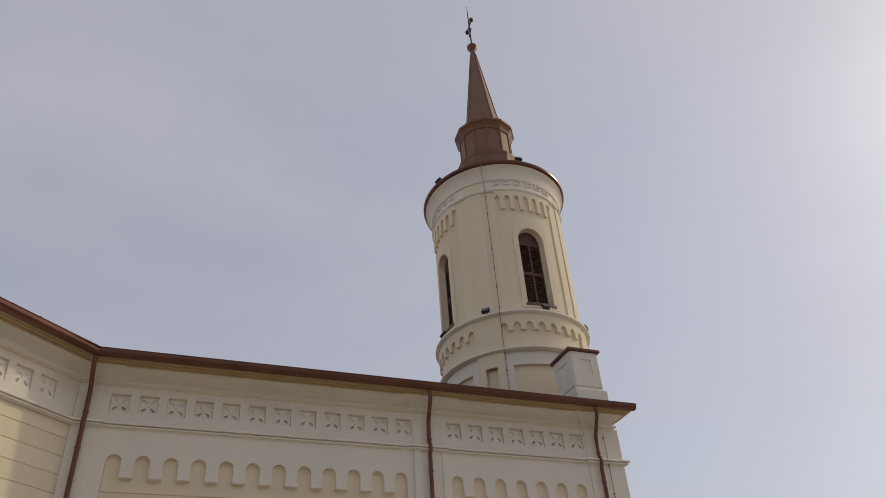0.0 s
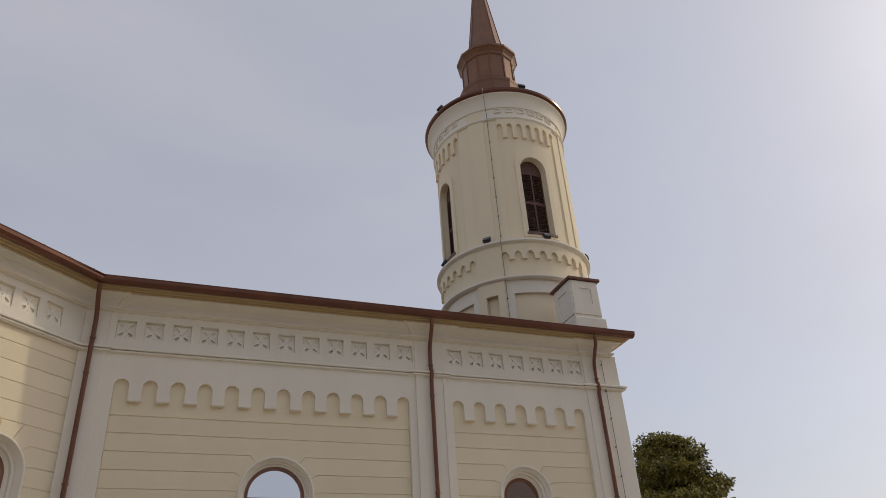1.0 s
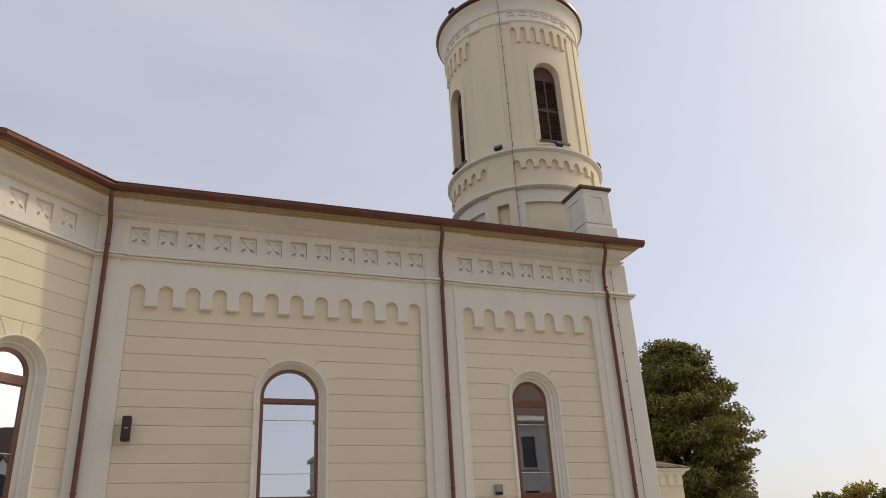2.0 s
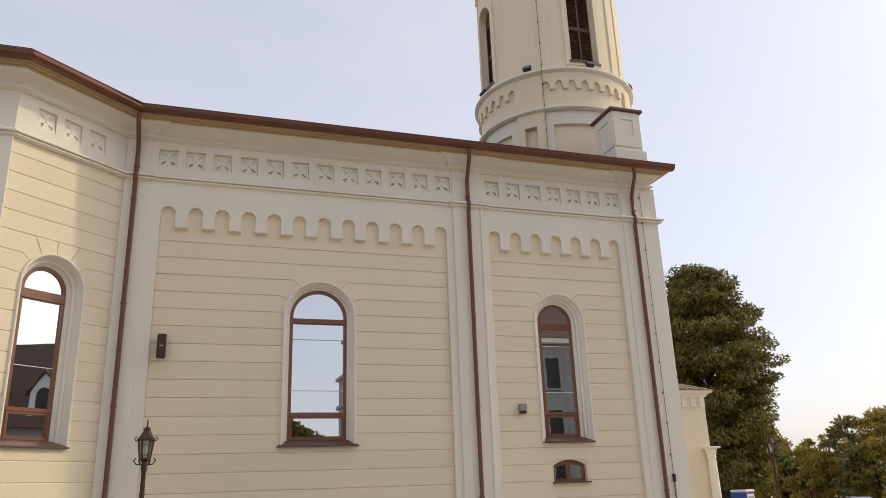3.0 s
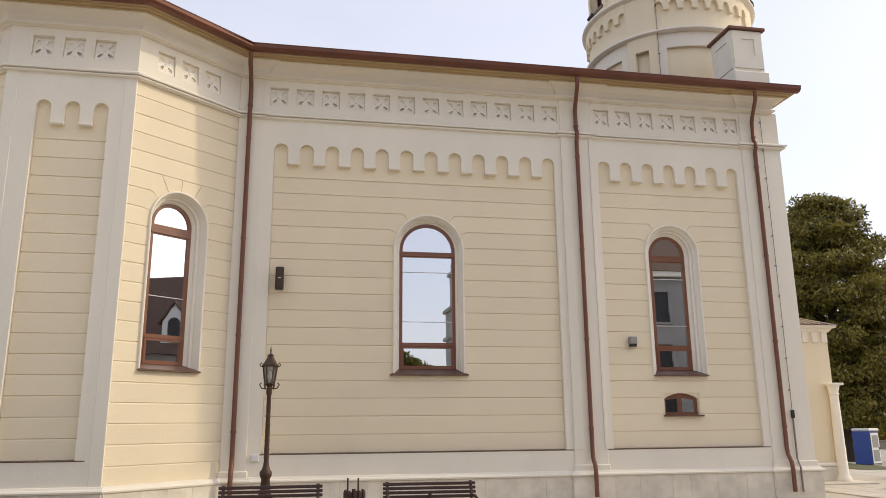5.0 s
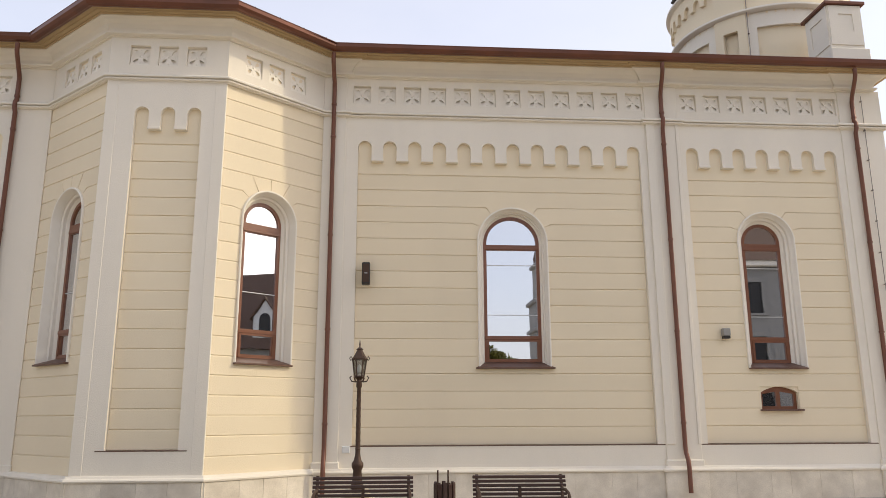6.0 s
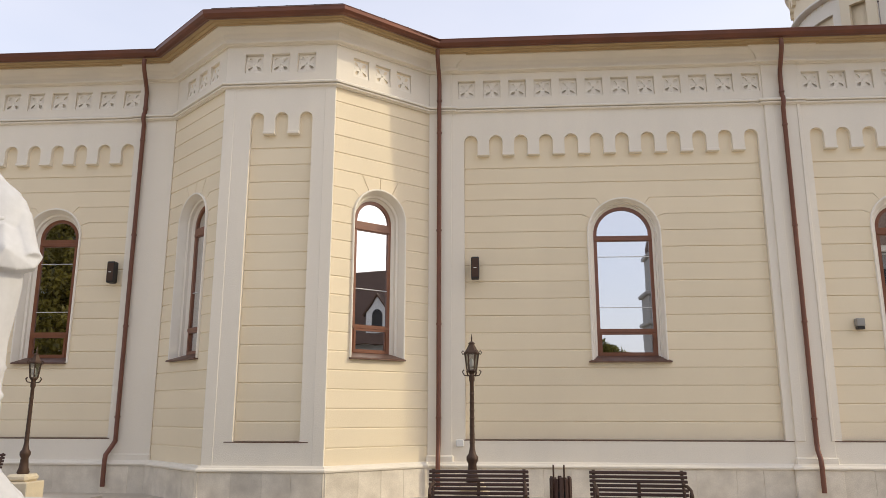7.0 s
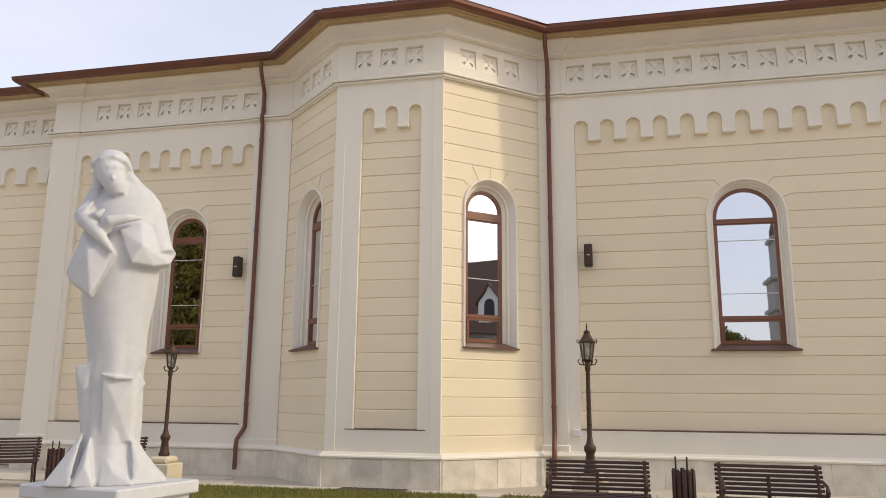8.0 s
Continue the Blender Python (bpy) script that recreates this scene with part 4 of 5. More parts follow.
wall_speaker(0.315)
wall_speaker(-7.60)
wl = empty("wall_lamp", Matrix.Translation((8.03, 0.072, 3.25)), label="small grey box wall lamp", category="wall lamp")
part("mount", boxed(-0.05, 0.05, -0.03, 0.0, 0.03, 0.2, 0.005), GREY_METAL, wl)
part("body", boxed(-0.08, 0.08, -0.17, -0.03, 0.06, 0.22, 0.012), FACADE, wl, "pale grey lamp housing")
part("lens", boxed(-0.07, 0.07, -0.165, -0.04, 0.0, 0.058, 0.008), BLACK, wl, "dark lens underside")
jb = empty("junction_box", Matrix.Translation((-0.02, 0.0, 0.93)), label="small white junction box on the wall base", category="junction box")
part("case", boxed(-0.08, 0.08, -0.06, 0.0, 0.0, 0.14, 0.012), OFFWHITE, jb)
part("cover", boxed(-0.07, 0.07, -0.066, -0.06, 0.01, 0.13, 0.004), OFFWHITE, jb)
lc = empty("lightning_conductor", Matrix.Translation((11.72, -0.075, 0.0)), label="lightning conductor with clips down the corner pilaster", category="conductor")
part("cable", tube([(0, -0.02, 8.9), (0, -0.02, 1.85)], 0.008, 6), GREY_METAL, lc)
part("conduit", tube([(0, -0.02, 1.7), (0, -0.02, 0.8), (0, -0.11, 0.62), (0, -0.11, 0.1)], 0.02, 8), GREY_METAL, lc)
part("test_joint", boxed(-0.035, 0.035, -0.06, 0.0, 1.68, 1.86, 0.01), BLACK, lc)
for z in np.arange(2.3, 8.8, 0.72):
    part("clip", boxed(-0.011, 0.011, -0.035, 0.024, z - 0.012, z + 0.012), GREY_METAL, lc)
eb = empty("eaves_bracket", Matrix.Translation((12.20, 0.3, 7.75)), label="small dark fitting on the west corner", category="fitting")
part("arm", boxed(0.0, 0.1, -0.05, 0.05, 0.0, 0.1, 0.01), IRON, eb)
part("head", lathe([(0, -0.12), (0.07, -0.1), (0.09, 0.02), (0.05, 0.12), (0, 0.13)], 12, cx=0.12), IRON, eb, smooth=True)


# ---- street lamps ----
def street_lamp(m, ped, pole_h, label):
    """A cast-iron lamp: stone pedestal, turned post with collars, and a six-sided lantern with scrolls."""
    root = empty("street_lamp", m, label=label, category="street lamp", group="street lamps")
    base = part("pedestal", boxed(-0.25, 0.25, -0.25, 0.25, 0.0, ped - 0.12, 0.015), PEDESTAL, root, "cream stone pedestal")
    part("pedestal_cap", boxed(-0.19, 0.19, -0.19, 0.19, ped - 0.12, ped, 0.04), PEDESTAL, base)
    post = part("post", lathe([(0.09, ped), (0.10, ped + .03), (0.075, ped + .1), (0.06, ped + .26), (0.085, ped + .31), (0.085, ped + .36), (0.055, ped + .4), (0.042, ped + .46), (0.036, ped + .5),
                               (0.029, ped + pole_h - .12), (0.042, ped + pole_h - .1), (0.042, ped + pole_h - .05), (0.035, ped + pole_h), (0.06, ped + pole_h + .03), (0.0, ped + pole_h + .04)], 12), IRON, root, "dark cast-iron post", smooth=True)
    for k in range(7):
        z = ped + 0.56 + k * (pole_h - 0.74) / 7
        part("ring", lathe([(0.03, z - .03), (0.041 - 0.001 * k, z), (0.03, z + .03)], 10), IRON, post)
    z0 = ped + pole_h + 0.03
    lantern = part("lantern_frame", lathe([(0.055, z0), (0.075, z0 + .01), (0.07, z0 + .03), (0.0, z0 + .035)], 6), IRON, root, "dark iron lantern")
    for k in range(6):
        a = math.pi * k / 3
        c, s = math.cos(a), math.sin(a)
        part("glazing_bar", tube([(0.07 * c, 0.07 * s, z0 + .02), (0.104 * c, 0.104 * s, z0 + .27)], 0.010, 6), IRON, lantern)
        part("scroll", tube([(0.05 * c, 0.05 * s, z0 - .06), (0.11 * c, 0.11 * s, z0 - .05), (0.14 * c, 0.14 * s, z0), (0.115 * c, 0.115 * s, z0 + .03)], 0.009, 5), IRON, lantern)
        part("scroll", tube([(0.10 * c, 0.10 * s, z0 + .27), (0.135 * c, 0.135 * s, z0 + .26), (0.148 * c, 0.148 * s, z0 + .29), (0.13 * c, 0.13 * s, z0 + .315), (0.118 * c, 0.118 * s, z0 + .30)], 0.008, 5), IRON, lantern)
    part("lantern_glass", lathe([(0.060, z0 + .03), (0.096, z0 + .265)], 6), LAMP_GLASS, lantern, "clear lantern glass").visible_shadow = False
    part("lamp_bulb", lathe([(0.0, z0 + .06), (0.03, z0 + .08), (0.035, z0 + .14), (0.02, z0 + .19), (0, z0 + .2)], 10), OFFWHITE, lantern, "white bulb", smooth=True)
    roof_p = part("lantern_roof", lathe([(0.118, z0 + .265), (0.122, z0 + .28), (0.088, z0 + .32), (0.055, z0 + .38), (0.04, z0 + .41), (0.055, z0 + .42), (0.02, z0 + .45), (0.0, z0 + .455)], 6), IRON, root)
    part("spike", tube([(0, 0, z0 + .44), (0, 0, z0 + .5), (0, 0, z0 + .56)], [0.008, 0.012, 0.003], 6), IRON, roof_p)
    return root


street_lamp(Matrix.Translation((0.374, -4.34, 0)), 0.62, 1.55, "dark cast-iron street lamp on a cream pedestal behind a bench")
street_lamp(Matrix.Translation((-7.27, -3.0, 0)), 0.58, 1.55, "dark cast-iron street lamp on a sunlit cream pedestal by the statue")
street_lamp(Matrix.Translation((15.38, 0.78, 0)), 0.55, 1.7, "dark cast-iron street lamp on the paved forecourt")


# ---- benches and bins ----
def bench(m, width, label):
    root = empty("park_bench", m, label=label, category="bench", group="park benches")
    for i in range(7):
        z, y = 0.485 + i * 0.054, 0.20 + i * 0.02
        part("back_slat", boxed(-width / 2, width / 2, y, y + 0.025, z, z + 0.041, 0.006), SLAT, root)
    for i in range(6):
        y = -0.26 + i * 0.072
        part("seat_slat", boxed(-width / 2, width / 2, y, y + 0.055, 0.425 - 0.012 * math.sin(i), 0.455 - 0.012 * math.sin(i), 0.006), SLAT, root)
    for s in (-1, 1):
        x = s * (width / 2 - 0.06)
        side = part("side_frame", tube([(x, 0.37, 0.86), (x, 0.37, 0.83), (x, 0.29, 0.70), (x, 0.2, 0.45), (x, 0.22, 0.25), (x, 0.3, 0.0)], 0.022, 8), IRON, root, "curled cast-iron side frame", smooth=True)
        part("front_leg", tube([(x, 0.2, 0.42), (x, -0.1, 0.41), (x, -0.27, 0.39), (x, -0.3, 0.3), (x, -0.22, 0.15), (x, -0.3, 0.0)], 0.022, 8), IRON, side, smooth=True)
        part("armrest", tube([(x, 0.26, 0.68), (x, 0.0, 0.69), (x, -0.24, 0.66), (x, -0.31, 0.6), (x, -0.27, 0.55), (x, -0.23, 0.58)], 0.02, 8), IRON, side, smooth=True)
        part("arm_post", tube([(x, -0.24, 0.66), (x, -0.2, 0.55), (x, -0.25, 0.42)], 0.016, 6), IRON, side)
    part("middle_strap", boxed(-0.02, 0.02, 0.232, 0.30, 0.44, 0.70), IRON, root)
    return root


bench(Matrix.Translation((0.485, -5.45, 0)), 1.34, "dark brown slatted park bench in front of a street lamp")
bench(pose(2.58, -5.45, 0, 0, 0, -3), 1.27, "dark brown slatted park bench facing the path")
bench(pose(-10.43, -3.45, 0, 0, 0, 35), 1.4, "dark brown slatted park bench beside the statue")
bench(pose(-8.85, -2.45, 0, 0, 0, 12), 1.3, "dark brown slatted park bench near the church plinth")


def litter_bin(m):
    root = empty("litter_bin", m, label="dark slatted litter bin with two upright rods", category="litter bin", group="litter bins")
    part("liner", lathe([(0.0, 0.08), (0.11, 0.08), (0.12, 0.6), (0.11, 0.6)], 14), BLACK, root)
    for k in range(12):
        a = math.pi * k / 6
        ob = part("slat", boxed(0.125, 0.145, -0.026, 0.026, 0.08, 0.76 + 0.02 * (k % 2), 0.005), SLAT, root)
        ob.matrix_basis = Matrix.Rotation(a, 4, "Z")
    for z in (0.16, 0.6):
        part("hoop", lathe([(0.118, z), (0.126, z), (0.126, z + .03), (0.118, z + .03), (0.118, z)], 18), IRON, root)
    for x in (-0.09, 0.05):
        part("rod", tube([(x, 0, 0.0), (x, 0, 0.93)], 0.012, 6), IRON, root)
    part("foot", lathe([(0.0, 0.0), (0.1, 0.0), (0.1, 0.03), (0.03, 0.05), (0.03, 0.09), (0, 0.09)], 12), IRON, root)
    return root


litter_bin(Matrix.Translation((1.572, -5.2, 0)))
litter_bin(Matrix.Translation((-9.45, -3.1, 0)) @ Matrix.Diagonal((1.0, 1.0, 0.87, 1.0)))

# ---- statue ----
SX, SY = -3.83, -9.17
ped = empty("statue_pedestal", pose(SX, SY, 0, 0, 0, -10), label="low white marble pedestal under the statue", category="pedestal")
part("slab", boxed(-0.60, 0.57, -0.57, 0.46, 0.73, 0.85, 0.015), MARBLE, ped)
part("die", boxed(-0.54, 0.51, -0.51, 0.40, 0.12, 0.73, 0.01), MARBLE, ped)
part("foot", boxed(-0.66, 0.63, -0.63, 0.52, 0.0, 0.12, 0.015), MARBLE, ped)


def statue():
    """A draped standing figure, heavily simplified: flaring hem, slim body, wide mantle, bowed veiled head, folded sleeves."""
    bm = bmesh.new()
    # height above the slab, left and right reach, half depth, fold depth
    rows = [(0.00, -0.58, 0.42, 0.44, 0.05), (0.05, -0.55, 0.39, 0.42, 0.05), (0.12, -0.48, 0.32, 0.38, 0.05), (0.20, -0.42, 0.25, 0.34, 0.05), (0.34, -0.36, 0.16, 0.29, 0.04), (0.55, -0.35, 0.16, 0.27, 0.05),
            (0.80, -0.36, 0.15, 0.26, 0.04), (1.00, -0.37, 0.14, 0.26, 0.03), (1.12, -0.36, 0.15, 0.27, 0.02), (1.39, -0.41, 0.15, 0.28, 0.01), (1.70, -0.47, 0.19, 0.30, 0.01), (1.90, -0.47, 0.21, 0.31, 0.01),
            (2.05, -0.45, 0.21, 0.31, 0.01), (2.25, -0.44, 0.22, 0.30, 0.0), (2.47, -0.47, 0.23, 0.27, 0.0), (2.62, -0.46, 0.215, 0.23, 0.0), (2.74, -0.40, 0.165, 0.18, 0.0), (2.84, -0.36, 0.06, 0.13, 0.0), (2.90, -0.34, -0.06, 0.1, 0.0)]
    n = 64
    rings = []
    for h, x0, x1, depth, fold in rows:
        ring = []
        for k in range(n):
            t = 2 * math.pi * k / n
            f = 1 + fold * (abs(math.sin(3.5 * t + 0.7 + h * 0.5)) * 1.6 - 0.8 + 0.5 * math.sin(9 * t + 2.1 + h))
            ring.append(bm.verts.new(((x0 + x1) / 2 + (x1 - x0) / 2 * f * math.cos(t), depth * f * math.sin(t), h)))
        rings.append(ring)
    for r0, r1 in zip(rings, rings[1:]):
        for k in range(n):
            bm.faces.new((r0[k], r0[(k + 1) % n], r1[(k + 1) % n], r1[k]))
    bm.faces.new(rings[0][::-1])
    bm.faces.new(rings[-1])

    def blob(c, r, m=Matrix()):
        got = bmesh.ops.create_uvsphere(bm, u_segments=18, v_segments=12, radius=1.0)
        bmesh.ops.transform(bm, verts=got["verts"], matrix=Matrix.Translation(c) @ m @ Matrix.Diagonal((*r, 1)))

    def cloth(outline, ridge, back):
        """A thick piece of cloth: a faceted front round a ridge point, and a flat back."""
        v = [bm.verts.new(p) for p in outline]
        w = [bm.verts.new((p[0], back, p[2])) for p in outline]
        top = bm.verts.new(ridge)
        bm.faces.new(w[::-1])
        for k in range(len(v)):
            j = (k + 1) % len(v)
            bm.faces.new((v[k], v[j], top))
            bm.faces.new((v[k], w[k], w[j], v[j]))

    # bowed head, veil with a rolled edge falling to the shoulder
    tilt = Matrix.Rotation(radians(-23), 4, "Y") @ Matrix.Rotation(radians(12), 4, "X")
    tube([(-0.27, 0.0, 2.92), (-0.22, 0.0, 2.62)], [0.10, 0.15], 14, bm)
    tube([(-0.35, -0.05, 3.06), (-0.33, -0.11, 3.00), (-0.295, -0.15, 2.90), (-0.25, -0.18, 2.79), (-0.225, -0.20, 2.715)], [0.10, 0.135, 0.125, 0.098, 0.055], 16, bm)
    cloth([(-0.335, -0.22, 2.985), (-0.325, -0.245, 2.83), (-0.245, -0.245, 2.845), (-0.275, -0.22, 2.985)], (-0.29, -0.305, 2.855), -0.1)
    tube([(-0.41, -0.18, 2.965), (-0.33, -0.245, 2.975), (-0.27, -0.245, 2.985), (-0.20, -0.19, 3.005)], [0.014, 0.024, 0.024, 0.014], 8, bm)
    blob((-0.315, -0.01, 3.06), (0.178, 0.2, 0.165), tilt)
    tube([(-0.47, -0.08, 3.03), (-0.41, -0.19, 3.07), (-0.30, -0.215, 3.10), (-0.20, -0.16, 3.08), (-0.14, -0.04, 3.02)], 0.032, 10, bm)
    blob((-0.475, -0.07, 3.045), (0.038, 0.05, 0.05))
    tube([(-0.21, 0.0, 3.10), (-0.165, -0.02, 2.98), (-0.09, -0.02, 2.86), (0.02, -0.01, 2.72)], [0.07, 0.065, 0.085, 0.13], 12, bm)
    tube([(-0.42, 0.0, 3.02), (-0.42, 0.0, 2.86), (-0.45, 0.0, 2.66), (-0.50, -0.06, 2.52)], [0.05, 0.055, 0.09, 0.075], 12, bm)
    # the broad sleeve: shoulder, elbow, open cuff
    tube([(0.02, 0.0, 2.68), (0.085, -0.02, 2.56), (0.12, -0.07, 2.38), (0.165, -0.14, 2.22), (0.23, -0.20, 2.12)], [0.12, 0.15, 0.155, 0.15, 0.125], 18, bm)
    cloth([(-0.19, -0.31, 2.36), (-0.06, -0.40, 2.03), (0.14, -0.34, 2.015), (0.29, -0.26, 2.06), (0.35, -0.16, 2.19), (0.22, -0.18, 2.36), (0.0, -0.28, 2.45)], (0.03, -0.42, 2.20), -0.05)
    # the other sleeve and its tapering forearm
    tube([(-0.47, -0.05, 2.60), (-0.52, -0.16, 2.49), (-0.485, -0.27, 2.42), (-0.36, -0.37, 2.28), (-0.215, -0.41, 2.10)], [0.075, 0.08, 0.075, 0.062, 0.014], 14, bm)
    tube([(-0.555, -0.14, 2.46), (-0.50, -0.24, 2.52), (-0.44, -0.22, 2.62)], [0.022, 0.035, 0.02], 8, bm)
    # crossed palms, without fingers
    tube([(0.0, -0.36, 2.475), (-0.13, -0.41, 2.45), (-0.27, -0.405, 2.41), (-0.31, -0.34, 2.33)], [0.016, 0.046, 0.062, 0.06], 12, bm)
    tube([(-0.46, -0.28, 2.42), (-0.38, -0.36, 2.47), (-0.33, -0.37, 2.53)], [0.055, 0.042, 0.014], 10, bm)
    # the long hanging sleeve end
    cloth([(-0.50, -0.20, 2.36), (-0.54, -0.22, 2.17), (-0.615, -0.20, 1.93), (-0.575, -0.24, 1.85), (-0.38, -0.36, 1.695), (-0.31, -0.36, 1.87), (-0.20, -0.36, 2.11), (-0.28, -0.33, 2.24)], (-0.44, -0.37, 2.10), -0.06)
    # knee-high apron with a broken upper edge, and ragged edges beside it
    cloth([(-0.215, -0.30, 0.98), (-0.18, -0.26, 0.37), (0.06, -0.26, 0.37), (0.055, -0.29, 0.945)], (-0.07, -0.325, 0.70), -0.1)
    tube([(-0.22, -0.31, 0.985), (-0.10, -0.335, 0.955), (0.06, -0.30, 0.95)], [0.014, 0.024, 0.012], 8, bm)
    cloth([(-0.455, -0.10, 1.06), (-0.40, -0.12, 0.70), (-0.35, -0.12, 0.42), (-0.30, -0.16, 0.5), (-0.33, -0.16, 1.08)], (-0.36, -0.17, 0.8), 0.06)
    for x, z in ((0.17, 1.16), (0.175, 0.91)):
        cloth([(x - 0.08, -0.16, z + 0.12), (x - 0.06, -0.16, z - 0.10), (x, -0.04, z)], (x - 0.05, -0.17, z), 0.08)
    # heavy folds of the hem
    cloth([(-0.33, -0.20, 0.46), (-0.62, -0.28, 0.0), (-0.40, -0.43, 0.0)], (-0.42, -0.35, 0.15), -0.02)
    cloth([(-0.27, -0.26, 0.42), (-0.38, -0.45, 0.0), (-0.20, -0.50, 0.0)], (-0.29, -0.43, 0.19), -0.05)
    cloth([(-0.15, -0.28, 0.30), (-0.16, -0.46, 0.0), (0.13, -0.50, 0.0)], (-0.05, -0.45, 0.12), -0.05)
    cloth([(0.07, -0.24, 0.44), (0.12, -0.43, 0.0), (0.43, -0.24, 0.0)], (0.17, -0.36, 0.17), -0.02)
    for v in bm.verts:
        v.co.x -= 0.005
        v.co.z *= 0.993
    ob = part("statue", bm, MARBLE, None, m=pose(SX, SY, 0.85, 0, 0, 35.6), smooth=True)
    fuse = ob.modifiers.new("fuse", "REMESH")
    fuse.mode, fuse.voxel_size, fuse.use_smooth_shade = "VOXEL", 0.013, True
    soften = ob.modifiers.new("soften", "SMOOTH")
    soften.factor, soften.iterations = 0.5, 3
    return tagged(ob, "white marble statue of a hooded draped figure on a slab", "statue")


statue()

# ---- beyond the west end ----
pot = empty("portable_toilet", pose(36.7, 28.6, ground_z(36.7), 0, 0, -69), label="blue portable toilet with white door and roof under a tree", category="toilet")
part("cabin", boxed(-0.55, 0.55, -0.55, 0.55, 0.05, 2.1, 0.03), BLUE, pot, "blue plastic cabin")
pot_door = part("door", boxed(0.56, 0.6, -0.45, 0.45, 0.12, 2.0, 0.02), OFFWHITE, pot, "white door")
for z0, z1 in ((0.25, 0.95), (1.1, 1.85)):
    part("door_panel", boxed(0.601, 0.612, -0.32, 0.32, z0, z1, 0.01), FACADE, pot_door, "grey ribbed panel")
part("door_handle", boxed(0.601, 0.63, 0.34, 0.4, 0.95, 1.12, 0.008), BLACK, pot_door)
part("roof", boxed(-0.58, 0.62, -0.58, 0.58, 2.1, 2.28, 0.06), OFFWHITE, pot, "pale domed roof")
part("skid", boxed(-0.56, 0.56, -0.5, 0.5, 0.0, 0.06, 0.01), GREY_METAL, pot)


def leaves(centres, radii, each, size, seed, droop=0.0):
    """Many small leaf blades scattered through clumps, as one mesh."""
    rg = np.random.default_rng(seed)
    verts, faces = [], []
    out = []
    for c, r in zip(centres, radii):
        d = rg.normal(size=(each, 3))
        d /= np.linalg.norm(d, axis=1)[:, None]
        p = np.array(c) + d * np.array(r) * (rg.uniform(0.35, 1.0, (each, 1)) ** 0.6)
        out.append((p, d))
    p = np.concatenate([o[0] for o in out])
    d = np.concatenate([o[1] for o in out])
    k = len(p)
    side = np.cross(d, rg.normal(size=(k, 3)))
    side /= np.linalg.norm(side, axis=1)[:, None] + 1e-9
    along = d * 0.5 + rg.normal(size=(k, 3)) * 0.6
    along[:, 2] -= droop
    along /= np.linalg.norm(along, axis=1)[:, None] + 1e-9
    s = size * rg.uniform(0.6, 1.4, (k, 1))
    quad = np.stack([p - side * s * 0.28, p + along * s * 0.5 + side * s * 0.3, p + along * s * 1.1, p + along * s * 0.45 - side * s * 0.32], 1)
    me = bpy.data.meshes.new("leaves")
    me.from_pydata(quad.reshape(-1, 3).tolist(), [], np.arange(4 * k).reshape(-1, 4).tolist())
    return me


def leafed(name, me, mat, parent, label=""):
    me.materials.append(mat)
    return part(name, me, mat, parent, label)




def tree(m, height, spread, trunk_r, mat, clumps, each, size, seed, label, first=0.12, shape=0.8, droop=0.0, category="tree", low=1.0, flat=1.0):
    """A tapered trunk, limbs reaching into clumps, and a crown of many small leaves with gaps."""
    rg = random.Random(seed)
    root = empty("tree" if category == "tree" else "shrub", m, label=label, category=category)
    top = height * 0.93
    lean = (rg.uniform(-.02, .02) * height, rg.uniform(-.02, .02) * height)
    part("trunk", tube([(0, 0, -0.1), (0.02, 0, height * 0.1), (lean[0] * .5, lean[1] * .5, height * 0.5), (lean[0], lean[1], top)], [trunk_r * 1.25, trunk_r, trunk_r * 0.6, 0.04], 10), BARK, root, smooth=True)
    centres, radii = [], []
    for i in range(clumps):
        f = (i + 0.5) / clumps
        z = height * (first + (0.97 - first) * f)
        g = (z / height - first) / (1 - first)
        envelope = spread * (math.sin(math.pi * min(1.0, (0.12 + 0.88 * g)) ** shape) ** 0.75 if g < 1 else 0.05) + 0.15
        envelope *= low + (1 - low) * min(max((g - 0.34) / 0.26, 0.0), 1.0)
        a = i * 2.39996 + rg.uniform(-.4, .4)
        rr = envelope * (0.45 + 0.5 * rg.random())
        c = (lean[0] * f + rr * math.cos(a), lean[1] * f + rr * math.sin(a), z + rg.uniform(-.3, .3))
        s = spread * rg.uniform(0.2, 0.36)
        centres.append(c)
        radii.append((s * rg.uniform(.8, 1.2), s * rg.uniform(.8, 1.2), s * flat * rg.uniform(.32, .6)))
        if i % 3 == 0:
            z0 = max(0.08 * height, z - spread * 0.35)
            part("limb", tube([(lean[0] * f * .8, lean[1] * f * .8, z0), (c[0] * .5, c[1] * .5, (z0 + c[2]) / 2 + .1), c], [trunk_r * 0.3 * (1.1 - f), trunk_r * 0.16, 0.02], 6), BARK, root)
    leafed("crown", leaves(centres, radii, each, size, seed, droop), mat, root)
    return root


def planter_at(x, y):
    root = empty("flower_planter", Matrix.Translation((x, y, ground_z(x) - 0.02)), label="pale concrete planter with low green plants", category="planter")
    part("pot", lathe([(0.0, 0.0), (0.25, 0.0), (0.27, 0.03), (0.31, 0.3), (0.33, 0.34), (0.28, 0.34), (0.27, 0.3), (0, 0.3)], 4), PEDESTAL, root, "", Matrix.Rotation(radians(40), 4, "Z"))
    leafed("plant", leaves([(0, 0, 0.38)], [(0.27, 0.27, 0.1)], 260, 0.07, 5), LEAF_GREEN, root)


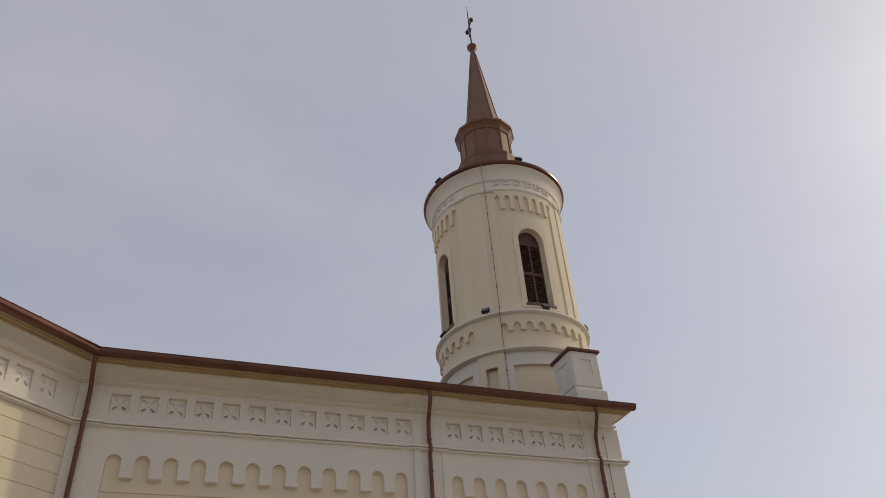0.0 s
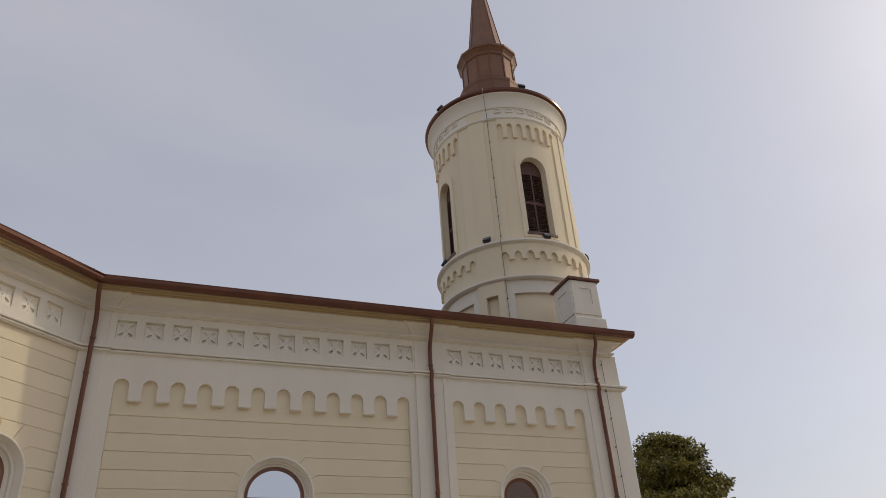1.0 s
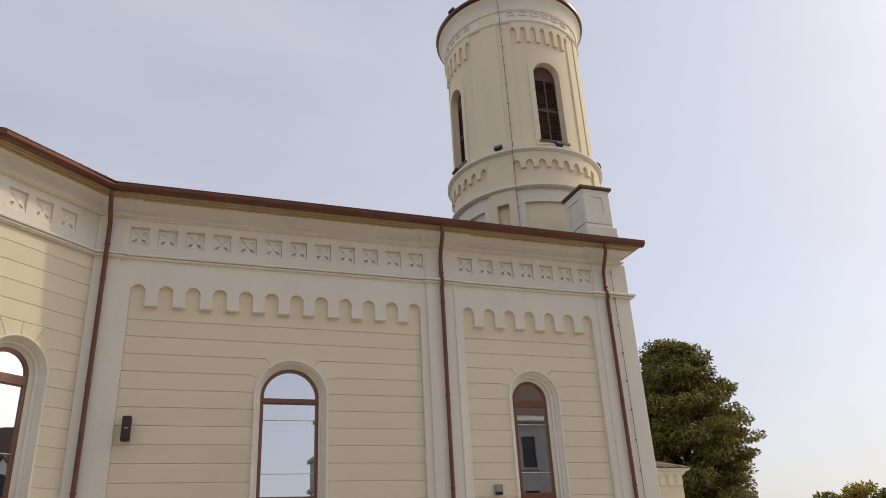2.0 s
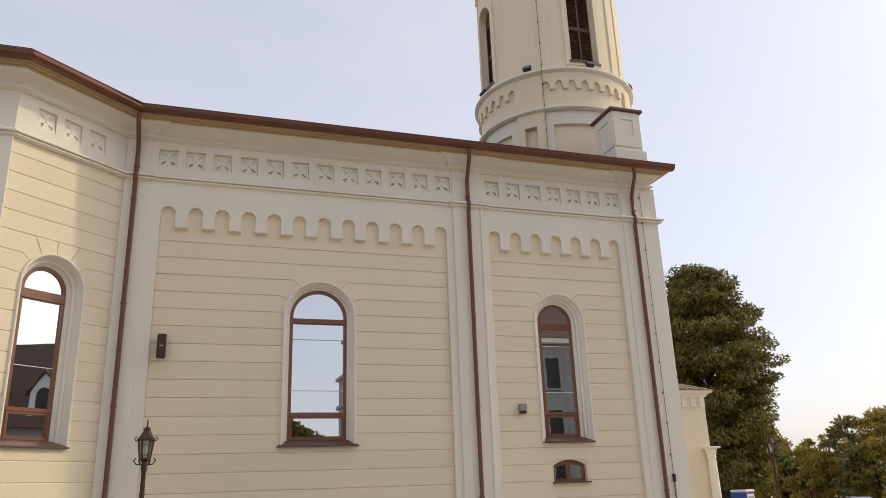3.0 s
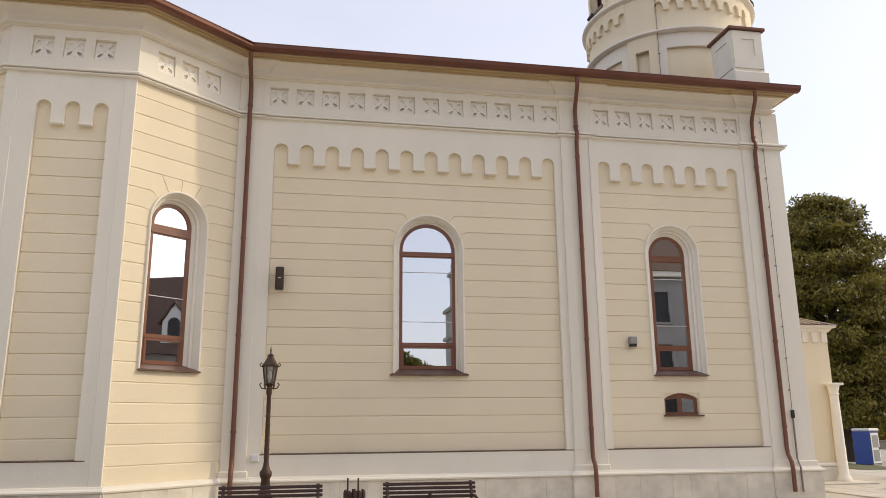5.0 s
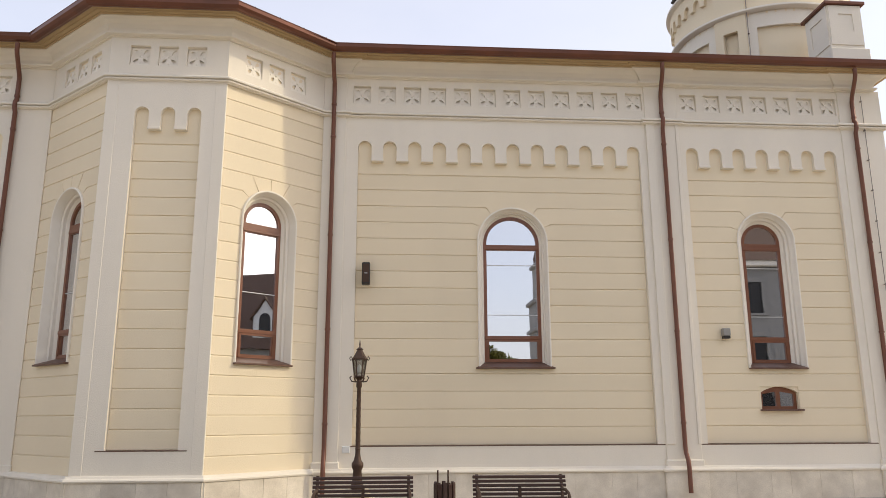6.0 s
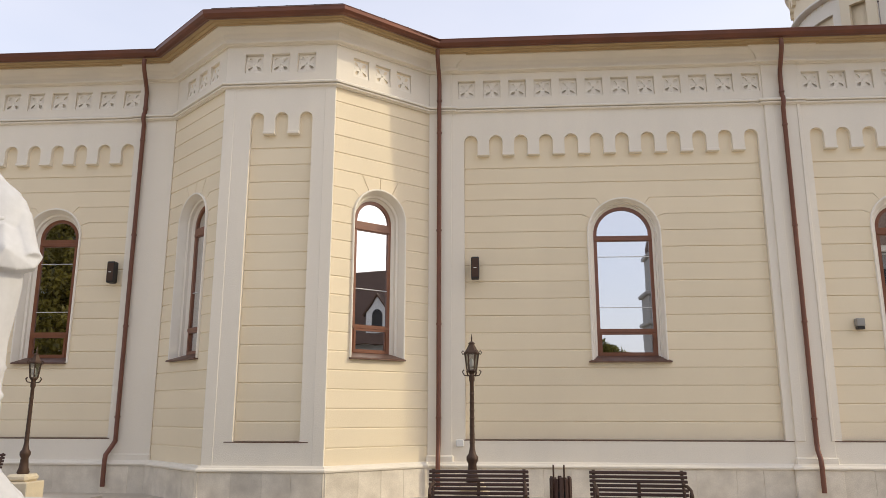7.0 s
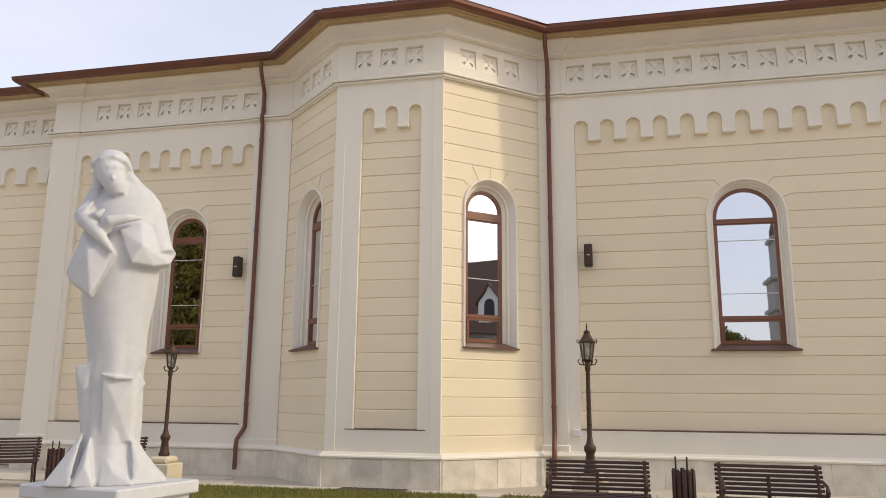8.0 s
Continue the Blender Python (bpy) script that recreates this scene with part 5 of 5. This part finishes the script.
planter_at(17.8, 3.9)
planter_at(19.7, 3.3)
tree(Matrix.Translation((39.0, 33.1, ground_z(39.0))), 19.4, 5.3, 0.6, LEAF_DARK, 210, 560, 0.25, 11, "tall dense dark green tree behind the entrance porch", first=0.13, shape=0.84, droop=0.45, low=0.72, flat=0.7)
rb = random.Random(8)
for i in range(30):
    az = radians(35 + 17 * (i % 15) / 14 + rb.uniform(-.5, .5))
    far = 60.5 / math.sin(az) + (2 if i < 15 else 9) + rb.uniform(0, 4)
    x, y = 0.9 + far * math.sin(az), -15.8 + far * math.cos(az)
    deg = math.degrees(az)
    hh = rb.uniform(4.0, 6.6) if i < 15 else rb.uniform(8.6, 11.0) if deg < 41.6 else rb.uniform(5.2, 6.8) if deg < 45 else rb.uniform(8.0, 9.8)
    yellow = i % 3 != 0
    tree(Matrix.Translation((x, y, ground_z(x))), hh, hh * 0.26 + 0.6, 0.09, LEAF_YELLOW if yellow else LEAF_GREEN, 22, 170, 0.36, 30 + i,
         "loose yellow-green shrub behind the parapet" if yellow else "loose green shrub behind the parapet", first=0.03 if i < 15 else 0.15, category="shrub")
wall_p = empty("parapet_wall", label="low brown stone parapet at the terrace edge", category="parapet")
mp, lp = wall_frame((57.0, 70.0), (58.5, 36.0))
part("wall", boxed(0, lp, -0.15, 0.15, -1.25, -0.5), TERRACE, wall_p, "", mp)
part("coping", boxed(-0.05, lp, -0.22, 0.22, -0.5, -0.36, 0.02), TERRACE, wall_p, "", mp)


def parked_car(m):
    root = empty("parked_car", m, label="silver-grey parked hatchback on the terrace", category="car")
    prof = [(-2.05, 0.35), (-2.1, 0.62), (-1.95, 0.88), (-1.1, 0.98), (-0.45, 1.42), (0.9, 1.47), (1.6, 1.2), (1.95, 0.95), (2.05, 0.6), (2.0, 0.35)]
    bm = plate([(x, z) for x, z in prof][::-1], [], -0.82, 0.82)
    bmesh.ops.bevel(bm, geom=[e for e in bm.edges if abs(e.verts[0].co.y - e.verts[1].co.y) < .01 and len(e.link_faces) == 2 and any(abs(f.normal.y) < .5 for f in e.link_faces)], offset=0.06, segments=2, affect="EDGES")
    body = part("body", bm, CARPAINT, root)
    for s in (-1, 1):
        part("side_window", plate([(-0.9, 0.98), (1.5, 0.98), (1.3, 1.2), (0.85, 1.38), (-0.38, 1.34)], [], s * 0.826, s * 0.832), GLASS, body)
        for x in (-1.3, 1.28):
            wheel = part("wheel", lathe([(0.2, -0.1), (0.3, -0.1), (0.32, -0.05), (0.32, 0.05), (0.3, 0.1), (0.2, 0.1)], 20), RUBBER, root, "black tyre")
            wheel.matrix_basis = Matrix.Translation((x, s * 0.76, 0.32)) @ Matrix.Rotation(radians(90), 4, "X")
            rim = part("rim", lathe([(0.0, -0.06), (0.2, -0.08), (0.2, 0.08), (0.0, 0.06)], 12), GREY_METAL, wheel)
            rim.matrix_basis = Matrix()
        lamp_c = part("tail_lamp", boxed(-2.1, -1.98, s * 0.7 - 0.1, s * 0.7 + 0.1, 0.68, 0.85, 0.02), PIPE, root, "dark red lamp")
    bm = bmesh.new()
    q = [bm.verts.new(c) for c in ((-1.07, -0.7, 1.0), (-1.07, 0.7, 1.0), (-0.5, 0.62, 1.405), (-0.5, -0.62, 1.405))]
    bm.faces.new(q)
    bmesh.ops.solidify(bm, geom=bm.faces[:], thickness=0.015)
    part("windscreen", bm, GLASS, body)
    return root


parked_car(pose(49.0, 30.9, ground_z(49.0) - 0.02, 0, 0, 52))

# ---- what stands behind the camera and shows in the panes ----
house = empty("neighbour_house", label="grey-white house with dark tiled roof across the yard", category="house")
part("wall", boxed(16.0, 34.0, -46.0, -34.0, 0, 12.3), FACADE, house, "grey-white plaster wall")
bm = bmesh.new()
v = [bm.verts.new(c) for c in ((15.5, -33.4, 12.3), (34.5, -33.4, 12.3), (34.5, -40.0, 18.5), (15.5, -40.0, 18.5), (15.5, -46.6, 12.3), (34.5, -46.6, 12.3))]
for f in ((0, 1, 2, 3), (3, 2, 5, 4), (0, 3, 4), (1, 5, 2), (0, 4, 5, 1)):
    bm.faces.new([v[i] for i in f])
part("roof", bm, TILE, house, "dark tiled roof")
part("eaves", boxed(15.7, 34.3, -33.9, -33.5, 11.9, 12.3, 0.03), WHITE, house)
for i in range(6):
    x = 17.6 + i * 2.9
    for z in (1.0, 4.8, 8.6):
        w = part("window", plate([(x - .8, z - .15), (x + .8, z - .15), (x + .8, z + 2.5), (x - .8, z + 2.5)], [[(x - .55, z), (x + .55, z), (x + .55, z + 2.2), (x - .55, z + 2.2)]], -33.99, -33.85), FACADE, house)
        part("pane", boxed(x - .55, x + .55, -33.998, -33.98, z, z + 2.2), BLACK, w)
hall = empty("parish_hall", label="low hall with steep dark roof and arched windows", category="house")
mh = Matrix.Translation((38.46, -4.27, 0)) @ Matrix.Rotation(radians(-80), 4, "Z")
part("wall", boxed(0.0, 30.0, 0.0, 9.0, -0.3, 6.8), FACADE, hall, "", mh)
bm = bmesh.new()
v = [bm.verts.new(c) for c in ((-0.5, -0.6, 6.7), (30.5, -0.6, 6.7), (26.5, 4.5, 13.4), (3.5, 4.5, 13.4), (-0.5, 9.6, 6.7), (30.5, 9.6, 6.7))]
for f in ((0, 1, 2, 3), (3, 2, 5, 4), (0, 3, 4), (1, 5, 2), (0, 4, 5, 1)):
    bm.faces.new([v[i] for i in f])
part("roof", bm, TILE, hall, "steep dark roof", mh)
for i in range(7):
    x = 2.5 + i * 4.1
    w = part("window", plate(arch(x, 1.05, 1.0, 4.2, 12), [arch(x, 0.75, 1.2, 4.2, 12)], -0.15, 0.0), WHITE, hall, "", mh)
    part("pane", plate(arch(x, 0.75, 1.2, 4.2, 12), [], -0.03, -0.005), BLACK, w, "", mh)
for i in range(6):
    x = 4.5 + i * 4.2
    dormer = part("dormer", plate([(x - .95, 7.3), (x + .95, 7.3), (x + .95, 9.2), (x, 10.5), (x - .95, 9.2)], [], 0.1, 2.6), OFFWHITE, hall, "white gabled dormer", mh)
    part("pane", plate(arch(x, 0.45, 7.8, 9.0, 10), [], 0.06, 0.09), BLACK, dormer, "", mh)
    for s in (-1, 1):
        part("dormer_roof", plate([(x + s * 1.2, 8.95), (x + s * 1.2, 9.12), (x, 10.72), (x, 10.55)], [], -0.1, 2.8), TILE, dormer, "", mh)
belfry = empty("distant_belfry", Matrix.Translation((17.9, -62.0, 0)), label="grey domed bell tower across the square", category="tower")
part("shaft", boxed(-1.9, 1.9, -1.9, 1.9, 0, 13.2), FACADE, belfry)
for z in (6.5, 10.2, 13.2):
    part("cornice", boxed(-2.2, 2.2, -2.2, 2.2, z, z + 0.4, 0.08), FACADE, belfry)
part("upper_stage", boxed(-1.5, 1.5, -1.5, 1.5, 13.6, 17.2), FACADE, belfry)
part("cornice", boxed(-1.75, 1.75, -1.75, 1.75, 17.2, 17.6, 0.08), FACADE, belfry)
part("dome", lathe([(1.6, 17.6), (1.65, 18.2), (1.4, 19.2), (0.9, 19.9), (0.45, 20.3), (0.4, 21.4), (0.0, 22.4)], 16), TILE, belfry, smooth=True)
for s in (-0.7, 0.7):
    part("opening", plate(arch(s, 0.35, 14.2, 15.6, 10), [], 1.502, 1.52), BLACK, belfry)
for x, y, hh, mat_l, sd in ((-2.0, -34.0, 6.5, LEAF_DARK, 51), (7.4, -46.0, 8.0, LEAF_GREEN, 52), (-30, -28, 17.0, LEAF_DARK, 53), (-37, -22, 15.0, LEAF_DARK, 54), (-24, -36, 14.0, LEAF_DARK, 55), (-46, -30, 18.0, LEAF_DARK, 56), (10.5, -50, 7, LEAF_GREEN, 57), (-26, -31, 17.5, LEAF_DARK, 58), (-33, -35, 19, LEAF_DARK, 59), (-22, -26, 15, LEAF_DARK, 60)):
    tree(Matrix.Translation((x, y, 0)), hh, hh * 0.36, 0.25, mat_l, 50, 380, 0.3, sd, "dark green tree across the yard", first=0.1)

# ---- paving and lawn, last ----
def lawn(name, x0, x1, y0, y1, z, seed, blades, label):
    root = empty(name, label=label, category="lawn", kind="structure")
    part("turf", boxed(x0, x1, y0, y1, z - 0.1, z + 0.02, 0.01), GRASS, root)
    rg = np.random.default_rng(seed)
    k = blades
    px, py = rg.uniform(x0, x1, k), rg.uniform(y0, y1, k)
    hgt, a = rg.uniform(0.03, 0.07, k), rg.uniform(0, 6.28, k)
    dx, dy = np.cos(a) * 0.008, np.sin(a) * 0.008
    zz = np.full(k, z + 0.018)
    tri = np.stack([np.stack([px - dx, py - dy, zz], 1), np.stack([px + dx, py + dy, zz], 1), np.stack([px + rg.normal(0, .02, k), py + rg.normal(0, .02, k), zz + hgt], 1)], 1)
    me = bpy.data.meshes.new("grass")
    me.from_pydata(tri.reshape(-1, 3).tolist(), [], np.arange(3 * k).reshape(-1, 3).tolist())
    me.materials.append(BLADE)
    tagged(part("grass", me, BLADE, root), kind="stuff")


lawn("lawn_east", -7.2, -1.6, -4.6, -2.45, 0.0, 3, 26000, "short yellowing lawn strip before the apse")
lawn("lawn_nave", -1.2, 6.0, -4.9, -2.2, 0.0, 6, 9000, "short yellowing lawn strip behind the benches")
wedge = bmesh.new()
wv = [wedge.verts.new((x, y, ground_z(x) + 0.0)) for x, y in ((24, 13.5), (36, 24), (37, 31), (30, 36), (22, 17))]
wedge.faces.new(wv)
tagged(part("lawn_west", wedge, GRASS), "green lawn patch under the tall tree", "lawn", kind="structure")
slab_mesh = None
rs = random.Random(2)
for i in range(34):
    for j in range(3):
        x, y = -15.0 + i * 0.8 + (0.4 if j % 2 else 0), -0.75 - j * 0.55
        inside = -6.9 < x + .4 < -0.2 and y > -1.75
        if inside:
            continue
        mm = Matrix.Translation((x, y, rs.uniform(-0.003, 0.003)))
        if slab_mesh is None:
            slab_mesh = part("paving_slab", boxed(0.005, 0.795, -0.545, -0.005, -0.05, 0.012, 0.006), PAVING, pavement, "", mm).data
        else:
            part("paving_slab", slab_mesh, None, pavement, "", mm)
for i in range(8):
    for j in range(9):
        part("paving_slab", slab_mesh, None, plaza, "", Matrix.Translation((13.0 + i * 0.8, 2.2 - j * 0.55, rs.uniform(-0.003, 0.003))))
grate = empty("ground_grate", Matrix.Translation((-4.25, -2.1, 0)), label="flat grey grate in the paving before the apse", category="grate", kind="structure")
part("rim", boxed(0, 1.3, -0.22, 0.22, 0.0, 0.02, 0.004), GREY_METAL, grate)
for i in range(12):
    part("bar", boxed(0.03 + i * 0.105, 0.1 + i * 0.105, -0.2, 0.2, 0.02, 0.028), IRON, grate)
